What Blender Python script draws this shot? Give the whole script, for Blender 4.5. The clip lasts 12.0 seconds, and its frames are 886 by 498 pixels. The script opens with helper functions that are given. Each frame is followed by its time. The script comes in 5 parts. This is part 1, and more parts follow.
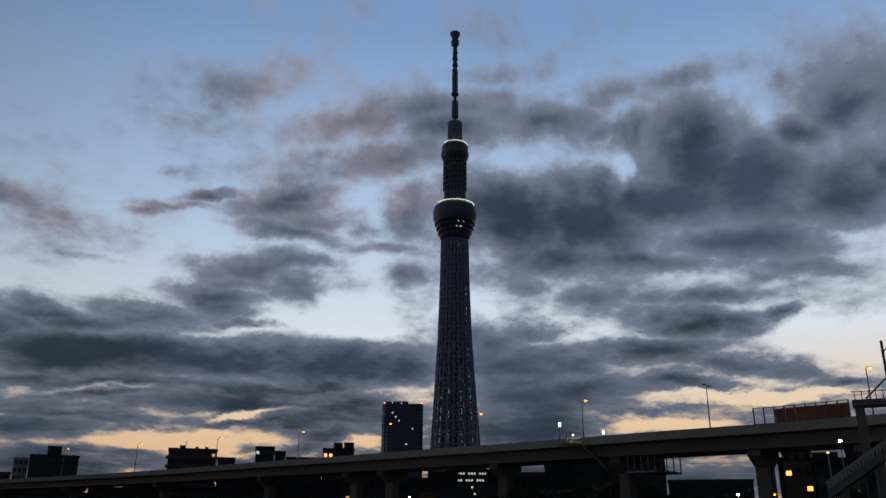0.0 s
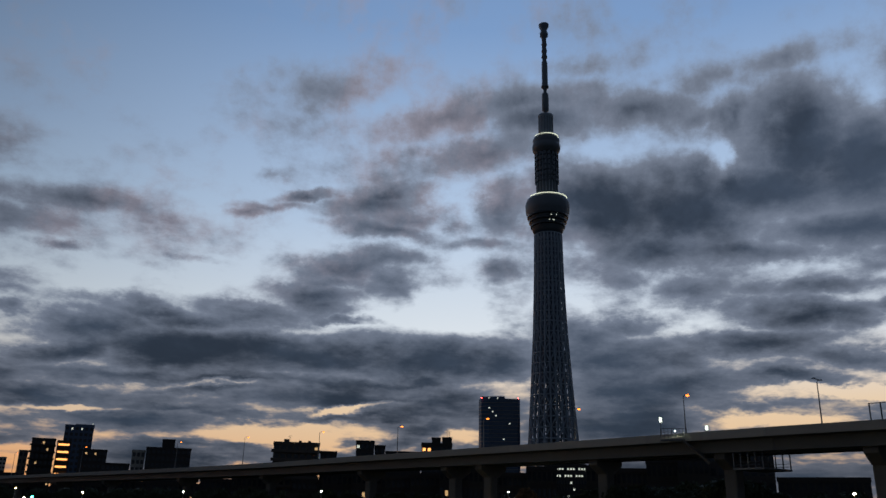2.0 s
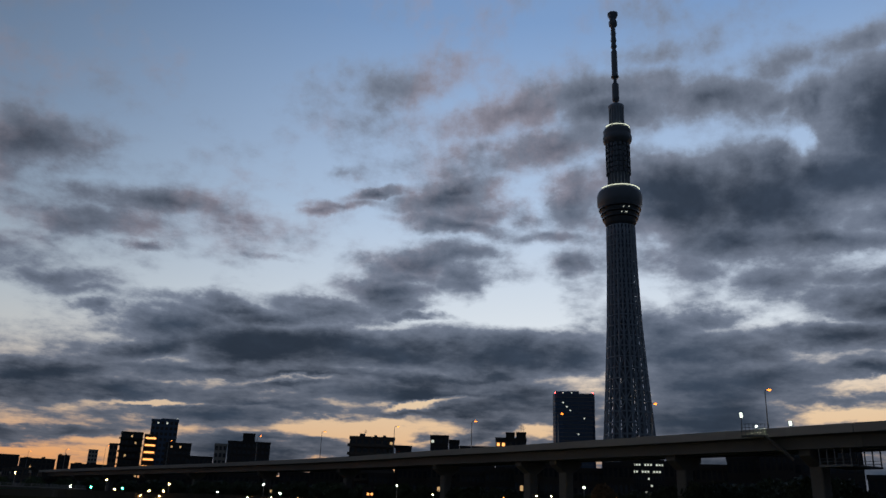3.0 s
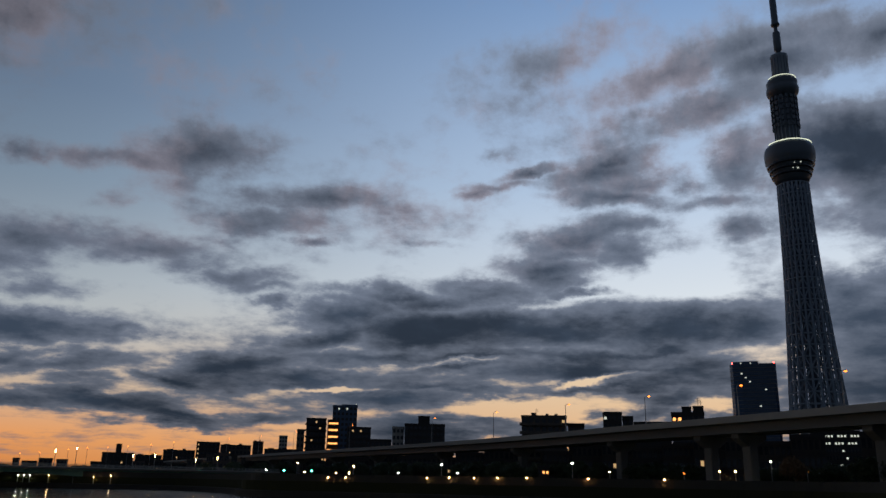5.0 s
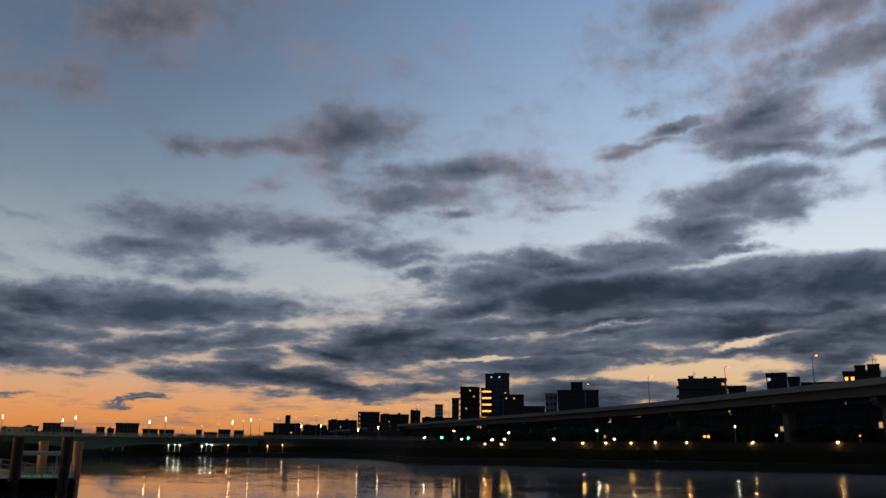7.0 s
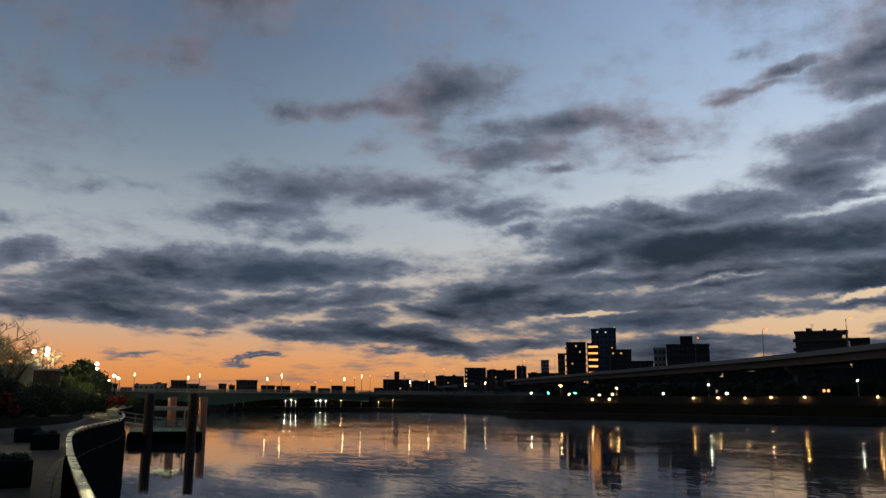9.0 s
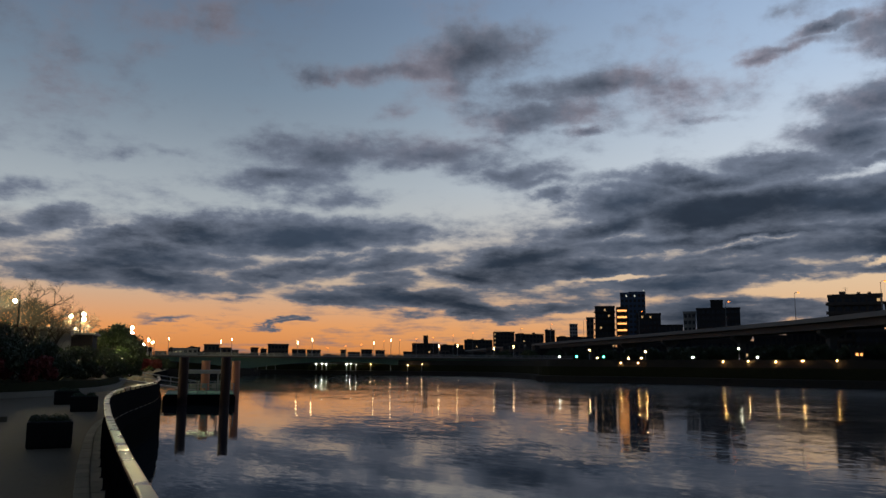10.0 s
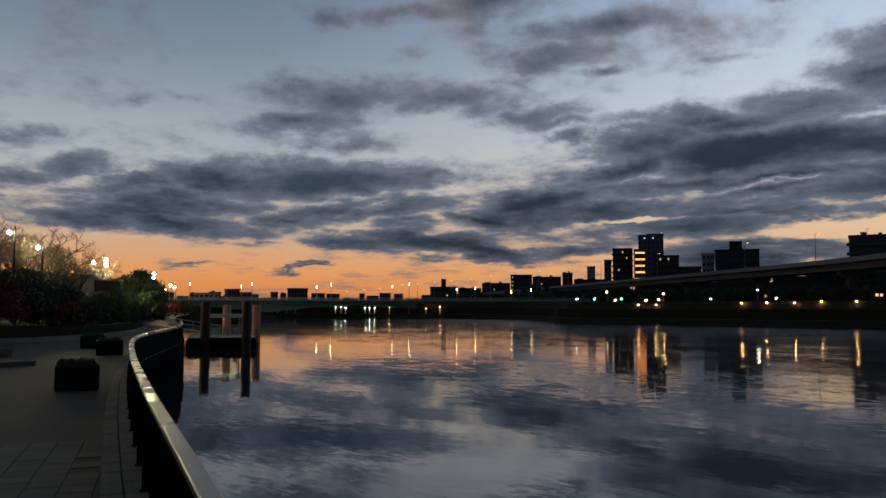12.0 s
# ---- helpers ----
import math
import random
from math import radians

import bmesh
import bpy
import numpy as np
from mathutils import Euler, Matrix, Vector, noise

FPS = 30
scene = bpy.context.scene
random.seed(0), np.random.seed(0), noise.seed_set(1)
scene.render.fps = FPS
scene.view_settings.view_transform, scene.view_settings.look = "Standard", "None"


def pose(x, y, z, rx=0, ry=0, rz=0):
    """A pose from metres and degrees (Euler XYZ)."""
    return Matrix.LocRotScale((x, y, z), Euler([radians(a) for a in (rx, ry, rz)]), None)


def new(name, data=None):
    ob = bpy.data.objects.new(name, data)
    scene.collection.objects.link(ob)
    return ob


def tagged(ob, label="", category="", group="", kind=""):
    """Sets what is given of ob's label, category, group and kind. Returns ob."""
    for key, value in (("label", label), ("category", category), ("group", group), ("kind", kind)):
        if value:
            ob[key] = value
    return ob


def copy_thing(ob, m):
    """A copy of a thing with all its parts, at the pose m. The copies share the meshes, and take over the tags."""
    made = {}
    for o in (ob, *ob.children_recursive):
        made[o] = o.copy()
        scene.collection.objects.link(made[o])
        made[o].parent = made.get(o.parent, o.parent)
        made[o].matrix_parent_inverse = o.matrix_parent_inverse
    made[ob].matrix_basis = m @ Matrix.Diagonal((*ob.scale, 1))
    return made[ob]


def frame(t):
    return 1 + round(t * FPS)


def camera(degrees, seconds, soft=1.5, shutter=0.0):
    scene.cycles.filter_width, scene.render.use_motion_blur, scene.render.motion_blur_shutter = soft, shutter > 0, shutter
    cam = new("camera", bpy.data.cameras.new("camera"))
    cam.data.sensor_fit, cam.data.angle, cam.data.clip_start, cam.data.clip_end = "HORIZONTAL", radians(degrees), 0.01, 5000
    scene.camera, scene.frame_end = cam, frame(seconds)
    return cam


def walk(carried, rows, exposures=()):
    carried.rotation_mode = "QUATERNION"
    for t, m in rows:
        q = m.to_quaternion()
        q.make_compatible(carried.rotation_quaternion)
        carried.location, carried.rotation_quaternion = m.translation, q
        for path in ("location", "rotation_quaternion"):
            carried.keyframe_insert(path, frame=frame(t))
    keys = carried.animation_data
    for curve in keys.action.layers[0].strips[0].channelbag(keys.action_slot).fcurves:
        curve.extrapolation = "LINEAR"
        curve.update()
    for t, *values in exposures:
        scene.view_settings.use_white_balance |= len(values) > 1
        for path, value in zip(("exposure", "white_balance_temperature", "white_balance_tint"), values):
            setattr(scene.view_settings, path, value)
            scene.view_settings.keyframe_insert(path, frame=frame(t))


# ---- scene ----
cam = camera(57.87, 12.0)
EYE = 4.4          # the eye's height
RIVER = 0.9        # the river's level
DECK = 2.45        # the riverside terrace
PATH = [  # seconds, yaw, pitch, roll
    (0, 0.00, 18.93, -0.37), (0.5, 1.01, 18.88, -0.46), (1, 2.49, 18.79, -0.59), (1.5, 4.45, 18.66, -0.91),
    (2, 6.72, 18.49, -1.25), (2.5, 9.26, 18.27, -1.66), (3, 11.83, 18.00, -1.88), (3.2, 12.87, 17.86, -2.00),
    (4.8, 22.63, 16.53, -1.21), (5, 23.86, 16.27, -1.08), (5.5, 26.97, 15.68, -0.80), (6, 29.71, 15.09, -0.65),
    (6.5, 32.23, 14.51, -0.54), (7, 34.60, 13.88, -0.49), (9, 42.07, 10.76, -0.39), (9.5, 43.28, 9.60, -0.42),
    (10, 44.10, 8.21, -0.42), (10.5, 44.58, 6.83, -0.35), (11, 44.79, 5.65, -0.29), (11.5, 45.07, 4.76, -0.16),
    (12, 45.38, 4.18, -0.08)]
walk(cam, [(t, pose(0, 0, EYE, 90 + p, r, y)) for t, y, p, r in PATH])


# ---- sky: a dusk sky with broken cloud, brightest where the sun is under the horizon ----
world = bpy.data.worlds.new("dusk_sky")
scene.world = world
world.use_nodes = True
WT = world.node_tree
WT.nodes.clear()


def put(tree, socket, value):
    if hasattr(value, "is_output"):
        tree.links.new(value, socket)
    else:
        socket.default_value = value


def wmath(op, *args):
    n = WT.nodes.new("ShaderNodeMath")
    n.operation = op
    for i, a in enumerate(args):
        put(WT, n.inputs[i], a)
    return n.outputs[0]


def wvec(x, y, z=0.0):
    n = WT.nodes.new("ShaderNodeCombineXYZ")
    for i, a in enumerate((x, y, z)):
        put(WT, n.inputs[i], a)
    return n.outputs[0]


def wrange(v, a, b, c=0.0, d=1.0, smooth=True):
    n = WT.nodes.new("ShaderNodeMapRange")
    n.interpolation_type = "SMOOTHSTEP" if smooth else "LINEAR"
    for i, q in enumerate((v, a, b, c, d)):
        put(WT, n.inputs[i], q)
    return n.outputs[0]


def wramp(v, stops):
    n = WT.nodes.new("ShaderNodeValToRGB")
    e = n.color_ramp.elements
    while len(e) < len(stops):
        e.new(0.5)
    for k, (p, c) in zip(e, stops):
        k.position, k.color = p, (*c, 1)
    put(WT, n.inputs[0], v)
    return n.outputs[0]


def wmix(f, a, b):
    n = WT.nodes.new("ShaderNodeMix")
    n.data_type = "RGBA"
    put(WT, n.inputs[0], f)
    put(WT, n.inputs[6], a)
    put(WT, n.inputs[7], b)
    return n.outputs[2]


def wnoise(vec, scale, detail, rough=0.55):
    n = WT.nodes.new("ShaderNodeTexNoise")
    put(WT, n.inputs["Vector"], vec)
    n.inputs["Scale"].default_value, n.inputs["Detail"].default_value, n.inputs["Roughness"].default_value = scale, detail, rough
    return n


tc = WT.nodes.new("ShaderNodeTexCoord")
sep = WT.nodes.new("ShaderNodeSeparateXYZ")
WT.links.new(tc.outputs["Generated"], sep.inputs[0])
dx, dy, dz = sep.outputs
AZ = wmath("MULTIPLY", wmath("ARCTAN2", wmath("MULTIPLY", dx, -1.0), dy), 57.2958)   # degrees, growing to the left
EL = wmath("MULTIPLY", wmath("ARCSINE", dz), 57.2958)
up = wmath("MAXIMUM", EL, 0.0)

# cloud texture, finer and flatter towards the horizon as on a layer overhead
low = wmath("MULTIPLY", wmath("LOGARITHM", wmath("MULTIPLY_ADD", up, 0.1667, 1.0), 2.71828), 12.0)
layer = wvec(wmath("MULTIPLY", AZ, 0.085), wmath("MULTIPLY", low, 0.21), 3.7)
fray = wnoise(layer, 1.0, 9.0, 0.6)
curl = wnoise(layer, 1.7, 7.0, 0.62)
sc = WT.nodes.new("ShaderNodeSeparateColor")
WT.links.new(curl.outputs["Color"], sc.inputs[0])
streak = wnoise(wvec(wmath("MULTIPLY", AZ, 0.20), wmath("MULTIPLY", low, 0.95), 1.3), 1.0, 6.0, 0.62)
wob_a = wmath("MULTIPLY", wmath("SUBTRACT", sc.outputs[0], 0.5), 6.5)
wob_e = wmath("MULTIPLY", wmath("SUBTRACT", sc.outputs[1], 0.5), 3.0)
near = wvec(wmath("ADD", AZ, wob_a), wmath("ADD", EL, wob_e))
veil = wmath("MULTIPLY", wrange(AZ, 46.0, 30.0), wmath("MULTIPLY", wrange(up, 2.5, 5.0), wrange(up, 13.0, 8.0)))
veil = wmath("ADD", wmath("MULTIPLY", veil, 0.42), wmath("MULTIPLY", wmath("MULTIPLY", wrange(AZ, 4.0, -12.0), wmath("MULTIPLY", wrange(up, 9.0, 14.0), wrange(up, 28.0, 20.0))), 0.30))
field, gaps = veil, 0.0      # thin broken cloud everywhere low down and to the south


def cloud(az, el, wide, high, tilt, weight):
    """One bank of cloud (or, with a negative weight, one gap): middle, half width and half height in degrees."""
    global field, gaps
    m = WT.nodes.new("ShaderNodeMapping")
    m.vector_type = "TEXTURE"
    WT.links.new(near, m.inputs[0])
    m.inputs[1].default_value, m.inputs[2].default_value = (az, el, 0), (0, 0, radians(tilt))
    k = min(1 / (1 - 0.27 / weight), 2.2) if weight > 0.28 else 1.4
    m.inputs[3].default_value = (wide * k * 1.12, high * k * 1.16, 1)
    g = WT.nodes.new("ShaderNodeTexGradient")
    g.gradient_type = "SPHERICAL"
    WT.links.new(m.outputs[0], g.inputs[0])
    if weight > 0:
        field = wmath("SMOOTH_MAX", wmath("MULTIPLY", g.outputs["Fac"], weight), field, 0.10)
    else:
        gaps = wmath("MULTIPLY_ADD", g.outputs["Fac"], weight, gaps)


cloud(53.5, 19.9, 1.4, 1.0, -9, 0.75); cloud(48.9, 20.7, 5.1, 0.8, -5, 0.7); cloud(42.1, 21.7, 6.2, 1.6, -5, 0.78)
cloud(44.0, 19.6, 2.4, 1.1, -5, 0.5); cloud(42.2, 18.2, 2.4, 1.0, -4, 0.45); cloud(32.2, 19.5, 4.7, 0.7, 1, 0.65)
cloud(27.1, 18.8, 3.4, 1.0, 8, 0.5); cloud(37.3, 19.3, 2.1, 0.5, -3, 0.5); cloud(37.7, 17.5, 3.5, 0.8, -9, 0.6)
cloud(40.5, 16.2, 2.0, 0.5, -4, 0.5); cloud(33.8, 16.3, 1.3, 0.3, 3, 0.6); cloud(48.2, 17.7, 1.5, 0.5, -6, 0.36)
cloud(25.0, 16.7, 1.7, 0.2, 1, 0.38); cloud(54.9, 15.3, 3.1, 0.9, -8, 0.5); cloud(51.3, 14.7, 5.8, 1.3, -6, 0.75)
cloud(45.6, 14.7, 5.1, 1.1, -5, 0.72); cloud(55.6, 12.7, 4.4, 0.8, -3, 0.7); cloud(42.8, 14.0, 3.6, 0.8, -4, 0.62)
cloud(39.1, 13.4, 4.1, 0.6, -3, 0.6); cloud(51.6, 11.6, 3.6, 0.8, -5, 0.65); cloud(36.6, 12.8, 3.7, 0.4, -2, 0.5)
cloud(53.8, 9.2, 8.6, 1.3, -3, 1.1); cloud(57.2, 9.4, 4.2, 1.1, -5, 1); cloud(47.4, 9.1, 3.0, 0.8, -3, 0.9)
cloud(53.9, 6.9, 6.0, 0.6, -10, 0.9); cloud(56.8, 6.2, 2.9, 0.4, -4, 0.8); cloud(53.9, 9.0, 9.2, 1.4, -2, 1.35)
cloud(60.9, 9.1, 4.2, 1.2, -3, 1.2); cloud(66.4, 8.0, 4.6, 0.5, -8, 0.8); cloud(70.4, 6.1, 5.6, 0.6, 3, 0.9)
cloud(63.8, 5.7, 4.7, 1.0, 6, 1.15); cloud(64.9, 6.8, 7.9, 1.1, -3, 1.1); cloud(70.9, 8.8, 2.3, 1.0, -10, 0.9)
cloud(73.7, 8.0, 2.2, 0.7, -5, 0.8); cloud(72.9, 11.1, 1.9, 0.4, -1, 0.42); cloud(66.2, 13.6, 1.4, 0.4, -16, 0.45)
cloud(63.3, 14.3, 2.2, 0.3, -5, 0.36); cloud(50.7, 6.6, 7.2, 0.7, -5, 0.85); cloud(52.2, 4.6, 4.4, 0.6, 4, 1)
cloud(46.6, 4.5, 5.3, 0.8, 4, 1.1); cloud(42.1, 3.7, 4.0, 0.4, 5, 0.95); cloud(48.2, 5.7, 3.2, 0.5, -1, 0.7)
cloud(55.0, 2.55, 2.3, 0.13, -3, 0.8); cloud(62.6, 2.9, 2.2, 0.2, -1, 0.7); cloud(60.0, 4.2, 1.5, 0.2, -1, 0.6)
cloud(30.8, 11.5, 4.5, 1.6, -9, 1.15); cloud(25.1, 10.7, 9.4, 1.8, 0, 1.2); cloud(32.4, 9.7, 4.5, 1.0, -16, 1.1)
cloud(35.8, 11.8, 1.6, 0.6, -2, 0.8); cloud(26.7, 13.1, 7.4, 0.6, 0, 0.8); cloud(21.0, 13.5, 4.5, 0.6, 6, 0.7)
cloud(17.1, 10.6, 9.8, 1.6, 2, 1.25); cloud(7.8, 10.4, 8.2, 2.0, -2, 1.3); cloud(2.6, 10.5, 4.3, 1.8, -4, 1.3)
cloud(38.8, 7.3, 5.1, 1.0, -10, 1.1); cloud(42.2, 6.2, 3.1, 0.5, 8, 0.9); cloud(33.2, 6.7, 8.8, 0.9, -1, 1.1)
cloud(23.9, 6.3, 8.7, 0.5, 2, 1); cloud(16.1, 6.4, 4.9, 0.5, 1, 0.9); cloud(23.1, 7.9, 8.0, 0.5, 0, 0.85)
cloud(11.7, 6.5, 5.5, 0.4, 1, 0.85); cloud(15.3, 8.6, 9.9, 0.8, 2, 1); cloud(53.0, 4.6, 3.7, 0.5, 4, 1)
cloud(47.3, 4.7, 5.1, 0.7, 4, 1.1); cloud(41.7, 3.9, 3.4, 0.4, 4, 1); cloud(36.2, 3.9, 3.9, 0.4, -1, 0.8)
cloud(56.0, 2.7, 1.6, 0.10, -3, 0.7); cloud(25.9, 5.2, 4.8, 0.4, -0, 0.8); cloud(21.2, 4.0, 3.9, 0.5, -0, 0.85)
cloud(13.6, 5.1, 2.9, 0.3, 1, 0.75); cloud(8.2, 5.4, 2.8, 0.4, 1, 0.75); cloud(13.6, 16.9, 5.1, 1.3, -8, 0.9)
cloud(16.1, 14.9, 4.4, 1.1, -2, 1); cloud(11.0, 16.1, 3.8, 1.5, 5, 0.8); cloud(17.4, 21.8, 2.5, 0.4, -8, 0.8)
cloud(12.5, 21.4, 3.6, 1.2, -2, 0.8); cloud(10.7, 19.5, 5.0, 0.7, 6, 0.85); cloud(22.4, 20.3, 2.1, 0.4, -12, 0.6)
cloud(4.4, 18.8, 3.2, 0.5, 2, 0.6); cloud(2.6, 16.9, 1.4, 0.7, 7, 0.6); cloud(20.5, 28.6, 3.9, 1.1, -1, 0.52)
cloud(20.5, 26.5, 3.9, 1.5, 3, 0.36); cloud(9.2, 27.4, 3.5, 0.9, -6, 0.5); cloud(4.9, 28.2, 4.8, 1.3, -9, 0.6)
cloud(6.4, 24.6, 5.5, 1.0, -11, 0.5); cloud(2.7, 21.8, 2.5, 1.8, 9, 0.95); cloud(56.7, 28.2, 7.0, 1.4, -13, 0.4)
cloud(63.2, 23.5, 4.2, 2.0, -14, 0.4); cloud(-4.9, 21.7, 7.3, 2.4, 6, 1.2); cloud(-11.2, 20.3, 6.2, 2.8, 13, 1.3)
cloud(1.6, 21.8, 3.0, 1.6, -1, 0.8); cloud(-18.8, 23.5, 4.4, 4.0, -3, 1.3); cloud(-22.6, 21.9, 6.0, 3.8, 8, 1.35)
cloud(-27.5, 20.4, 5.6, 2.5, -3, 1.2); cloud(-21.0, 18.3, 7.5, 1.7, 6, 1.2); cloud(-29.4, 25.9, 3.8, 2.1, -8, 1.25)
cloud(-26.3, 24.7, 2.9, 1.8, 10, 1.1); cloud(-9.0, 18.0, 5.8, 1.6, 7, 1); cloud(-15.0, 17.3, 7.9, 1.0, 4, 0.9)
cloud(-24.4, 16.4, 5.3, 0.8, 7, 0.8); cloud(-30.8, 21.6, 3.0, 2.1, 11, 1); cloud(-15.0, 26.3, 2.1, 1.6, -13, 0.9)
cloud(-35.5, 22.4, 6.1, 5.0, 14, 1); cloud(7.6, 27.9, 4.9, 1.0, -7, 0.65); cloud(0.4, 28.8, 5.4, 1.0, -0, 0.7)
cloud(-7.3, 28.0, 5.3, 1.4, 10, 0.8); cloud(-11.6, 26.6, 3.5, 1.0, 4, 0.6); cloud(-19.1, 29.6, 3.7, 0.8, -5, 0.6)
cloud(-13.9, 29.1, 2.6, 0.8, 6, 0.5); cloud(-3.7, 31.3, 1.8, 0.5, 1, 0.37); cloud(19.8, 28.7, 2.9, 1.0, -2, 0.5)
cloud(19.9, 26.4, 4.4, 0.9, -9, 0.37); cloud(7.4, 25.0, 5.7, 0.7, -7, 0.45); cloud(11.5, 22.1, 3.4, 0.7, -12, 0.75)
cloud(17.3, 22.0, 2.0, 0.3, -9, 0.7); cloud(20.7, 20.8, 3.1, 0.3, -4, 0.55); cloud(9.7, 20.3, 4.2, 1.0, 1, 0.8)
cloud(6.3, 19.8, 3.4, 0.6, -2, 0.6); cloud(2.5, 20.6, 2.2, 1.5, -1, 0.7); cloud(29.3, 19.4, 2.4, 0.7, 6, 0.5)
cloud(26.7, 18.6, 2.8, 0.5, 4, 0.42); cloud(19.8, 23.0, 1.6, 0.3, -8, 0.38); cloud(14.7, 15.9, 4.3, 0.9, -9, 0.85)
cloud(10.4, 17.4, 3.3, 0.7, -8, 0.8); cloud(15.7, 14.3, 3.1, 1.0, -4, 0.85); cloud(9.4, 15.9, 2.5, 0.7, -3, 0.6)
cloud(2.0, 16.9, 1.3, 0.6, -1, 0.6); cloud(14.4, 13.2, 2.0, 0.3, 6, 0.7); cloud(-2.7, 17.8, 2.5, 1.6, 0, 0.45)
cloud(-4.6, 10.9, 7.3, 2.2, 1, 1.3); cloud(-8.6, 8.9, 9.8, 1.6, 1, 1.15); cloud(-5.9, 13.3, 4.5, 0.9, 1, 0.9)
cloud(-18.6, 13.3, 5.6, 1.1, 4, 1); cloud(-23.3, 13.5, 2.1, 0.7, -0, 1); cloud(-13.8, 11.4, 6.2, 1.0, 2, 1)
cloud(-21.2, 10.3, 5.3, 0.9, 12, 1); cloud(-16.3, 9.1, 5.6, 0.6, 2, 1); cloud(-26.8, 8.9, 2.6, 0.4, -1, 1)
cloud(-23.3, 7.5, 3.7, 0.3, 3, 0.9); cloud(-6.5, 7.0, 8.6, 1.2, 0, 1.1); cloud(-14.3, 7.6, 4.5, 0.5, 2, 0.95)
cloud(-5.6, 16.1, 2.5, 1.6, 1, 0.7); cloud(-18.7, 14.9, 4.5, 0.5, -2, 0.7); cloud(-10.9, 14.9, 3.6, 1.0, 2, 0.75)
cloud(-10.7, 5.5, 6.1, 0.8, 1, 0.9); cloud(-18.9, 5.7, 5.7, 0.5, 2, 0.8); cloud(23.0, 12.9, 6.4, 0.9, -4, 0.9)
cloud(27.9, 13.1, 3.3, 0.8, -2, 0.9); cloud(19.2, 11.4, 9.6, 0.9, -2, 0.95); cloud(26.0, 9.7, 5.9, 0.9, -5, 1)
cloud(15.3, 10.1, 9.5, 1.1, -3, 1.1); cloud(20.7, 8.6, 9.2, 0.4, -0, 0.85); cloud(11.3, 8.7, 7.7, 0.5, -2, 1)
cloud(24.8, 6.4, 6.6, 0.5, -3, 0.95); cloud(16.9, 7.4, 6.2, 0.3, -3, 0.85); cloud(9.3, 6.7, 5.0, 0.5, -1, 0.85)
cloud(26.6, 5.1, 4.1, 0.5, -3, 0.85); cloud(23.5, 4.2, 4.0, 0.4, -2, 0.8); cloud(7.3, 5.8, 4.7, 0.5, -1, 0.8)
cloud(9.9, 5.0, 2.7, 0.5, -1, 0.8); cloud(17.0, 5.1, 4.7, 0.7, -2, -0.8); cloud(13.1, 6.9, 4.1, 0.3, -6, -0.7)
cloud(5.7, 5.2, 2.0, 0.6, -1, -0.6); cloud(-20.6, 8.3, 5.3, 0.3, 1, -0.8); cloud(-15.7, 6.6, 3.7, 0.3, 1, -0.7)
cloud(24.1, 8.1, 4.0, 0.2, -4, -0.4); cloud(-26.5, 11.4, 3.6, 1.4, 16, -0.5); cloud(6.5, 14.0, 2.5, 1.4, -2, -0.4)
cloud(31.5, 6.0, 2.8, 0.2, -1, -0.7); cloud(12.4, 7.1, 3.3, 0.2, -9, -0.6)
cloud(-16.5, 21.3, 12, 2.6, 4, 1.25); cloud(-18.8, 25.3, 4.6, 3.2, 0, 1.2); cloud(-30, 26.5, 5.5, 4.0, 10, 0.9); cloud(17.5, 29.4, 4.4, 1.5, -8, 0.6); cloud(22, 3.2, 6, 0.5, 0, 0.9); cloud(28, 5.4, 9, 0.9, -1, 1.1); cloud(24, 4.0, 6, 0.4, 0, 0.95); cloud(-3, 12.5, 4, 1.6, 0, 1.1); cloud(-12, 5.0, 8, 1.0, 0, 1.0); cloud(4, 25.2, 5, 1.5, -8, 0.75); cloud(-1, 27.6, 5, 1.3, 0, 0.8)
cloud(26.5, 3.5, 4.5, 0.9, 0, 1.1); cloud(-5, 6.2, 8, 1.6, 0, 1.25); cloud(-5.5, 20.6, 7, 2.4, 2, 1.15)
cloud(-6, 8.6, 7, 2.6, 0, 1.3); cloud(12, 7.4, 13, 1.2, 0, 1.15); cloud(13, 3.7, 10, 0.8, 0, 0.95); cloud(3, 4.6, 6, 0.5, 0, 0.9); cloud(30, 8.4, 8, 0.8, -4, 1.0); cloud(-13.6, 23.4, 0.9, 1.6, 20, -0.5)
cloud(-17, 2.6, 12, 1.6, 0, 0.95); cloud(-6, 3.2, 9, 1.4, 0, 0.9); cloud(120, 20, 40, 12, 0, 0.8); cloud(-70, 22, 35, 14, 0, 0.9); cloud(180, 30, 80, 16, 0, 0.7)

rough_edge = wmath("ADD", wmath("MULTIPLY", wmath("SUBTRACT", fray.outputs[0], 0.5), 1.2), wmath("MULTIPLY", wmath("SUBTRACT", streak.outputs[0], 0.5), wrange(up, 4.0, 14.0, 1.15, 0.7)))
base = wmath("ADD", wmath("ADD", field, 0.05), gaps)
fine = wnoise(wvec(wmath("MULTIPLY", AZ, 0.55), wmath("MULTIPLY", low, 1.7), 7.1), 1.0, 6.0, 0.62)
grain = wmath("MULTIPLY_ADD", wmath("SUBTRACT", fine.outputs[0], 0.5), wrange(up, 6.0, 18.0, 0.6, 0.36), rough_edge)
thick = wrange(wmath("ADD", base, grain), 0.08, 0.54)                                  # how much the cloud hides
core = wrange(wmath("MULTIPLY_ADD", grain, 0.8, wmath("MULTIPLY", base, 0.85)), 0.06, 1.02)                    # how dark it is inside

